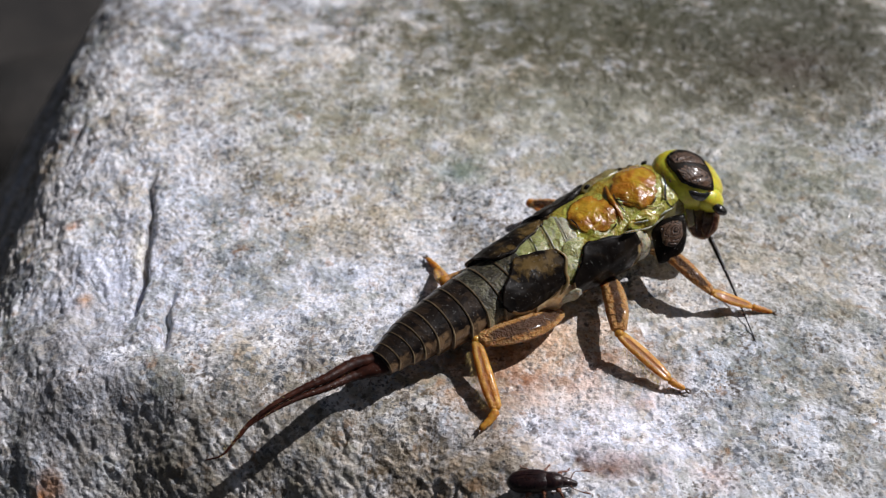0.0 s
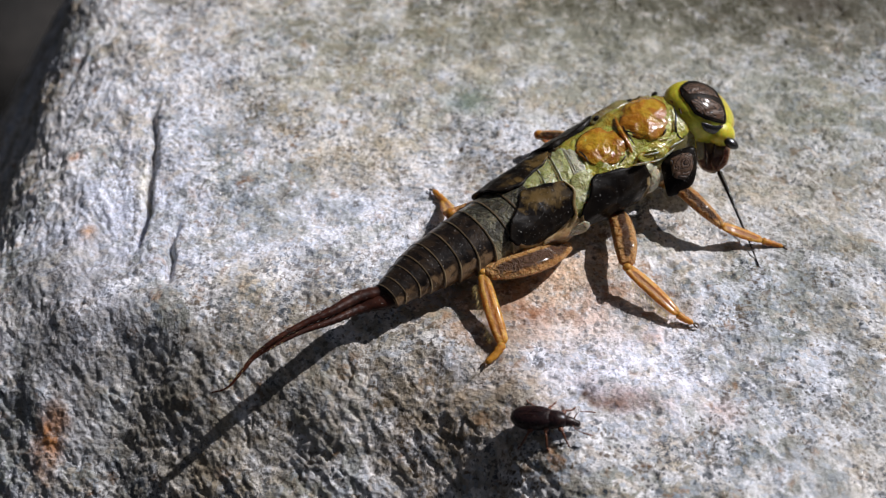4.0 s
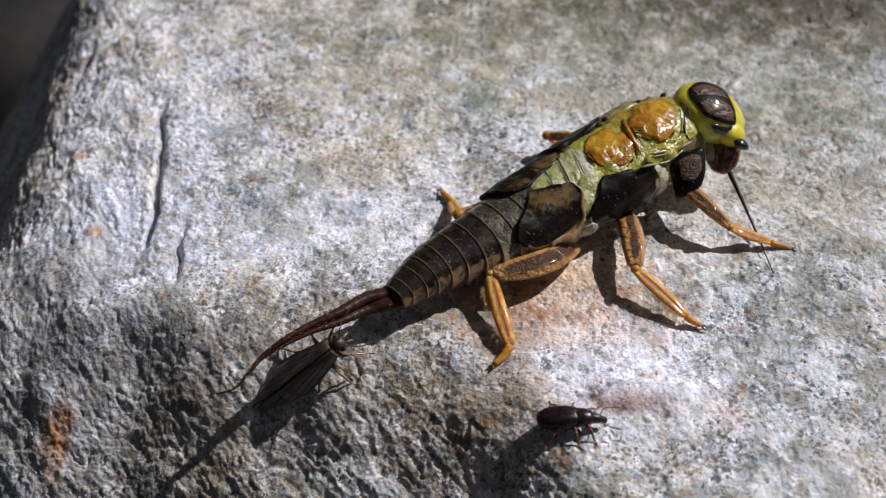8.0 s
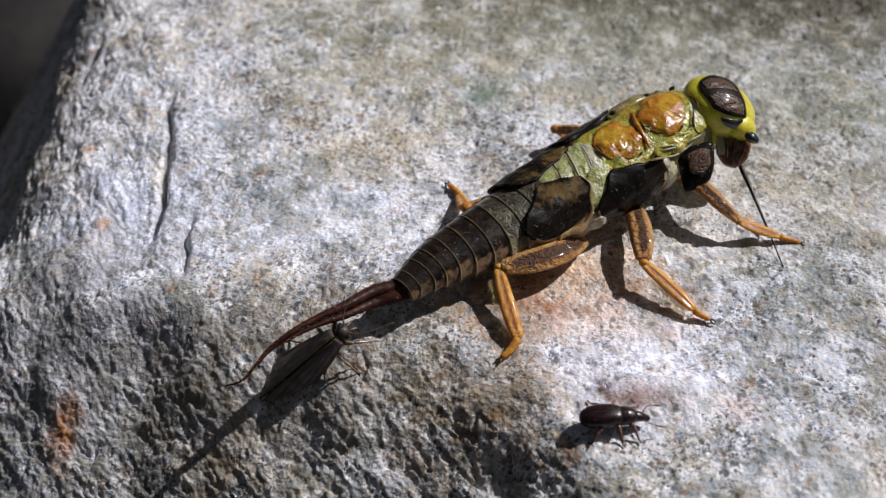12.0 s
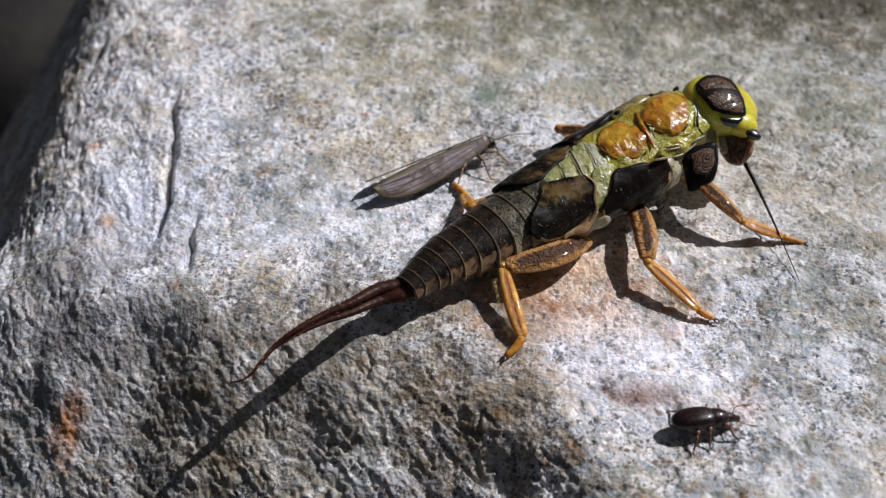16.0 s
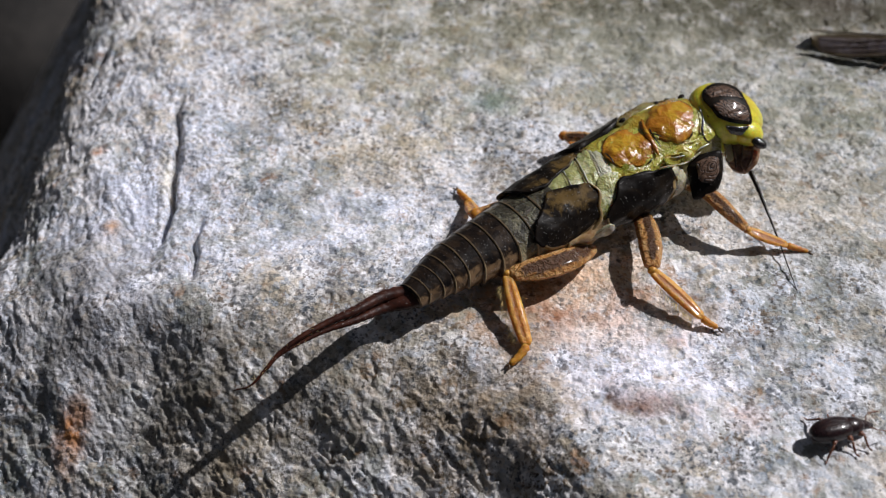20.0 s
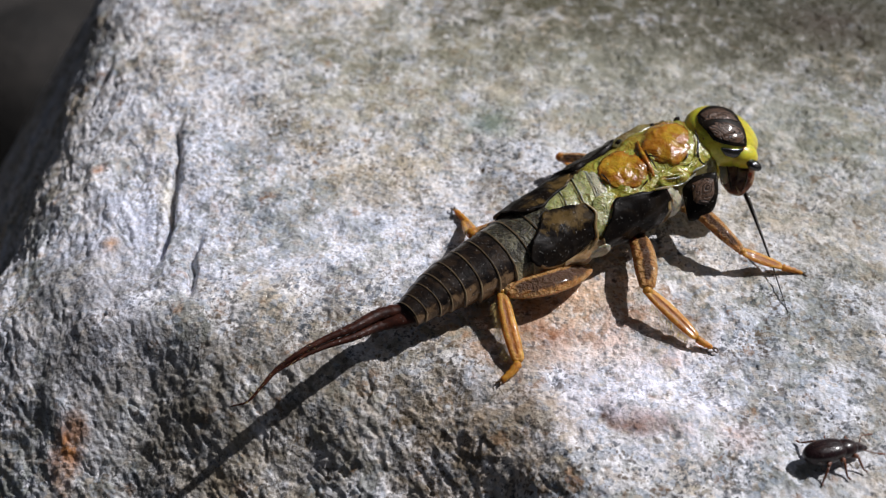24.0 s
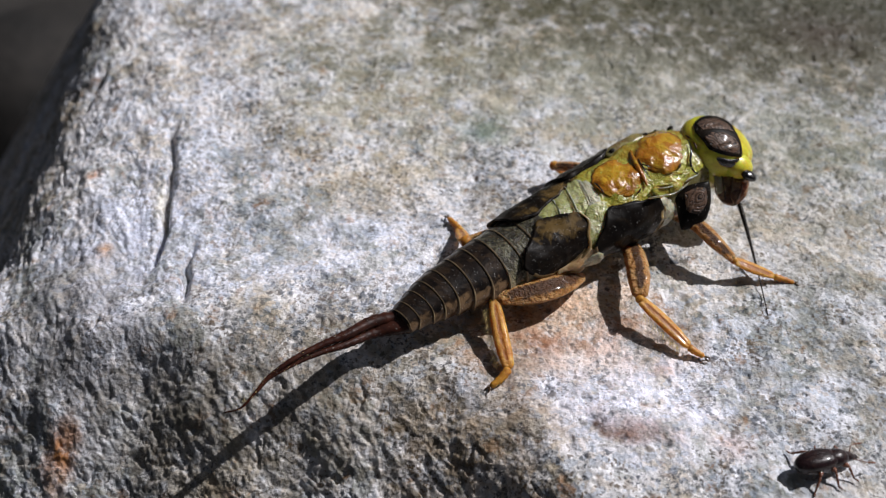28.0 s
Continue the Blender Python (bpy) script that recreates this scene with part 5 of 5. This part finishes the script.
BEETLE = [
    (0.0, 6.58, -14.23, -5.5),
    (1.0, 6.68, -14.04, -7.4),
    (2.0, 6.73, -14.28, -5.6),
    (3.0, 6.56, -14.20, -10.5),
    (3.5, 6.41, -14.40, -9.9),
    (5.5, 6.68, -14.43, -19.3),
    (6.5, 7.01, -14.50, -9.1),
    (7.5, 7.12, -14.43, -9.1),
    (8.0, 7.42, -14.38, -2.4),
    (8.5, 7.61, -14.30, -1.6),
    (9.5, 7.89, -14.51, -2.3),
    (10.0, 8.27, -14.78, 12.1),
    (10.5, 8.38, -14.77, 14.5),
    (11.0, 8.66, -14.79, 6.4),
    (11.5, 8.90, -14.64, 5.5),
    (12.0, 9.30, -14.84, 2.0),
    (12.5, 9.47, -14.90, 3.2),
    (14.5, 11.38, -15.60, 5.5),
    (15.0, 12.21, -15.45, 8.1),
    (15.5, 12.80, -15.54, 9.6),
    (16.0, 14.13, -15.14, 7.9),
    (16.5, 14.95, -15.20, 9.1),
    (17.0, 15.62, -15.17, 2.1),
    (17.5, 16.64, -15.20, 2.8),
    (18.0, 17.16, -15.29, 1.8),
    (18.5, 18.81, -15.18, 3.1),
    (19.0, 19.36, -15.36, 7.0),
    (19.5, 20.49, -15.48, 12.0),
    (20.0, 21.58, -14.97, 15.8),
    (20.5, 21.45, -15.12, 18.0),
    (22.5, 21.56, -15.03, 16.1),
    (23.0, 21.55, -15.09, 15.3),
    (24.0, 21.58, -15.11, 14.9),
    (25.0, 21.74, -15.00, 17.1),
    (26.0, 21.62, -15.11, 15.1),
    (27.0, 21.57, -15.21, 15.4),
    (28.0, 21.57, -15.17, 17.0),
]
CADDIS = [
    (0.0, -60.0, -70.0, 35.0, 25.0, 0),
    (5.0, -52.0, -52.0, 35.0, 16.0, 0),
    (5.7, -24.0, -26.0, 35.0, 5.0, -10),
    (5.9, -12.11, -14.76, 4.4, 2.5, -20),
    (6.0, -11.82, -15.0, 28.1, 1.5, -8),
    (6.1, -10.17, -12.86, 40.3, 0.5, None),
    (6.2, -8.34, -9.5, 46.2, 0.0, None),
    (6.3, -8.23, -9.24, 40.1, 0.0, None),
    (6.5, -8.43, -9.01, 41.4, 0.0, None),
    (6.7, -8.33, -9.23, 44.8, 0.0, None),
    (7.0, -8.35, -9.04, 44.0, 0.0, None),
    (8.0, -8.29, -9.01, 44.0, 0.0, None),
    (9.0, -8.17, -8.87, 44.0, 0.0, None),
    (10.0, -8.25, -8.93, 44.1, 0.0, None),
    (11.0, -8.48, -9.02, 43.9, 0.0, None),
    (12.0, -8.43, -8.87, 45.4, 0.0, None),
    (12.5, -8.44, -8.86, 44.3, 0.0, None),
    (13.0, -11.2, -7.35, 36.3, 0.0, None),
    (13.6, -7.34, 0.72, 28.0, 0.0, None),
    (14.1, -2.39, 5.3, 30.4, 0.0, None),
    (14.5, -0.18, 6.57, 31.8, 0.0, None),
    (15.0, -0.3, 6.81, 31.4, 0.0, None),
    (15.5, -0.34, 6.69, 30.7, 0.0, None),
    (16.0, -0.39, 6.8, 30.2, 0.0, None),
    (16.1, 0.05, 7.05, 33.0, 0.0, None),
    (16.2, 2.33, 11.08, 41.0, 0.2, None),
    (16.3, 5.83, 13.11, 43.3, 0.8, -4),
    (16.4, 10.35, 14.21, 35.5, 1.5, -4),
    (16.5, 15.17, 14.62, 40.7, 2.0, -4),
    (16.6, 20.78, 16.8, 25.5, 2.0, 0),
    (16.7, 27.07, 18.53, 14.7, 1.5, 0),
    (16.8, 32.4, 20.98, 11.3, 0.5, 0),
    (17.0, 33.4, 21.91, -2.7, 0.0, None),
    (18.5, 33.54, 21.76, -12.1, 0.0, None),
    (20.0, 33.58, 21.97, -12.1, 0.0, None),
    (20.5, 35.03, 22.2, -4.0, 0.0, None),
    (20.9, 62.0, 45.0, 50.0, 10.0, 0),
    (21.2, 55.0, 105.0, 125.0, 25.0, 0),
    (21.5, -10.0, 130.0, 195.0, 30.0, 0),
    (21.8, -75.0, 80.0, 250.0, 28.0, 0),
    (22.1, -78.0, 30.0, 310.0, 20.0, 0),
    (22.3, -60.0, 8.0, 355.0, 16.0, 0),
    (22.5, -21.65, -11.85, 62.9, 24.0, 23),
    (22.6, -21.02, -10.37, 60.7, 22.5, 22),
    (22.7, -18.55, -9.9, 58.6, 22.5, 23),
    (22.8, -15.62, -9.99, 48.3, 22.8, 24),
    (22.9, -12.53, -9.76, 44.9, 22.0, 25),
    (23.0, -9.07, -9.18, 39.4, 21.1, 31),
    (23.1, -9.49, -10.19, 38.8, 22.9, 21),
    (23.2, -4.99, -8.12, 57.9, 23.5, 28),
    (23.6, 5.0, 90.0, 75.0, 30.0, -15),
    (28.0, 40.0, 220.0, 75.0, 90.0, -15),
]


# the nymph strains: degrees of nod, millimetres sideways
HEAD_ROWS = [(0.0, 1.0, -0.1), (1.0, 2.5, -0.25), (2.0, 4.5, -0.2), (3.0, 6.5, -0.2), (3.5, 5.5, -0.15), (5.5, 0.5, 0.05), (8.0, 2.5, 0.0), (9.0, 2.2, -0.12),
             (11.0, 3.5, 0.0), (12.0, 1.8, 0.1), (12.5, 1.0, 0.15), (14.5, -2.0, 0.0), (16.0, -5.0, -0.05), (17.5, -3.5, -0.15), (18.0, -2.5, -0.15), (19.0, -5.0, -0.1),
             (20.0, -4.5, 0.0), (22.5, 0.0, 0.05), (23.0, -1.0, 0.05), (24.0, -4.5, 0.0), (25.0, -6.5, 0.05), (26.0, 3.0, 0.0), (27.0, -2.0, 0.1), (28.0, -3.0, 0.15)]
SWAY = [(0.0, -1), (8.0, 0), (14.5, -1), (17.0, -1), (20.0, -4), (25.0, -6), (28.0, -10)]
SHUFFLE = [(0.0, 0), (20.5, 0), (22.5, -1.2), (24.0, -1.5), (25.0, -2.8), (28.0, -2.8)]


def turned(ob, degrees, axis, dx=0.0):
    return Matrix.Translation(ob.location + Vector((dx * MM, 0, 0))) @ Matrix.Rotation(radians(degrees), 4, Vector(axis))


def motions():
    walk(beetle, [(t, on_rock(x, y, a)) for t, x, y, a in BEETLE])
    walk(caddis, [(t, on_rock(x, y, a, lift - (0.3 if 6.15 < t < 12.7 else 0.0), pitch, 0.85 if 6.15 < t < 12.7 else 0.0)) for t, x, y, a, lift, pitch in CADDIS])
    walk(head, [(t, turned(head, a, -RIGHT, dx)) for t, a, dx in HEAD_ROWS])
    walk(antenna, [(t, turned(antenna, a, (0, -0.707, 0.707))) for t, a in SWAY])
    walk(hind_leg, [(t, turned(hind_leg, a, (0, 0, 1))) for t, a in SHUFFLE])
    for k, lg in enumerate(beetle_legs):
        swing = [(0.0, 0), (5.0, 0)] + [(5.5 + 0.3 * q, 13 * (1 if (q + k + k // 3) % 2 else -1)) for q in range(50)] + [(21.0, 0), (28.0, 0)]
        walk(lg, [(t, turned(lg, a, (0, 0, 1))) for t, a in swing])


motions()
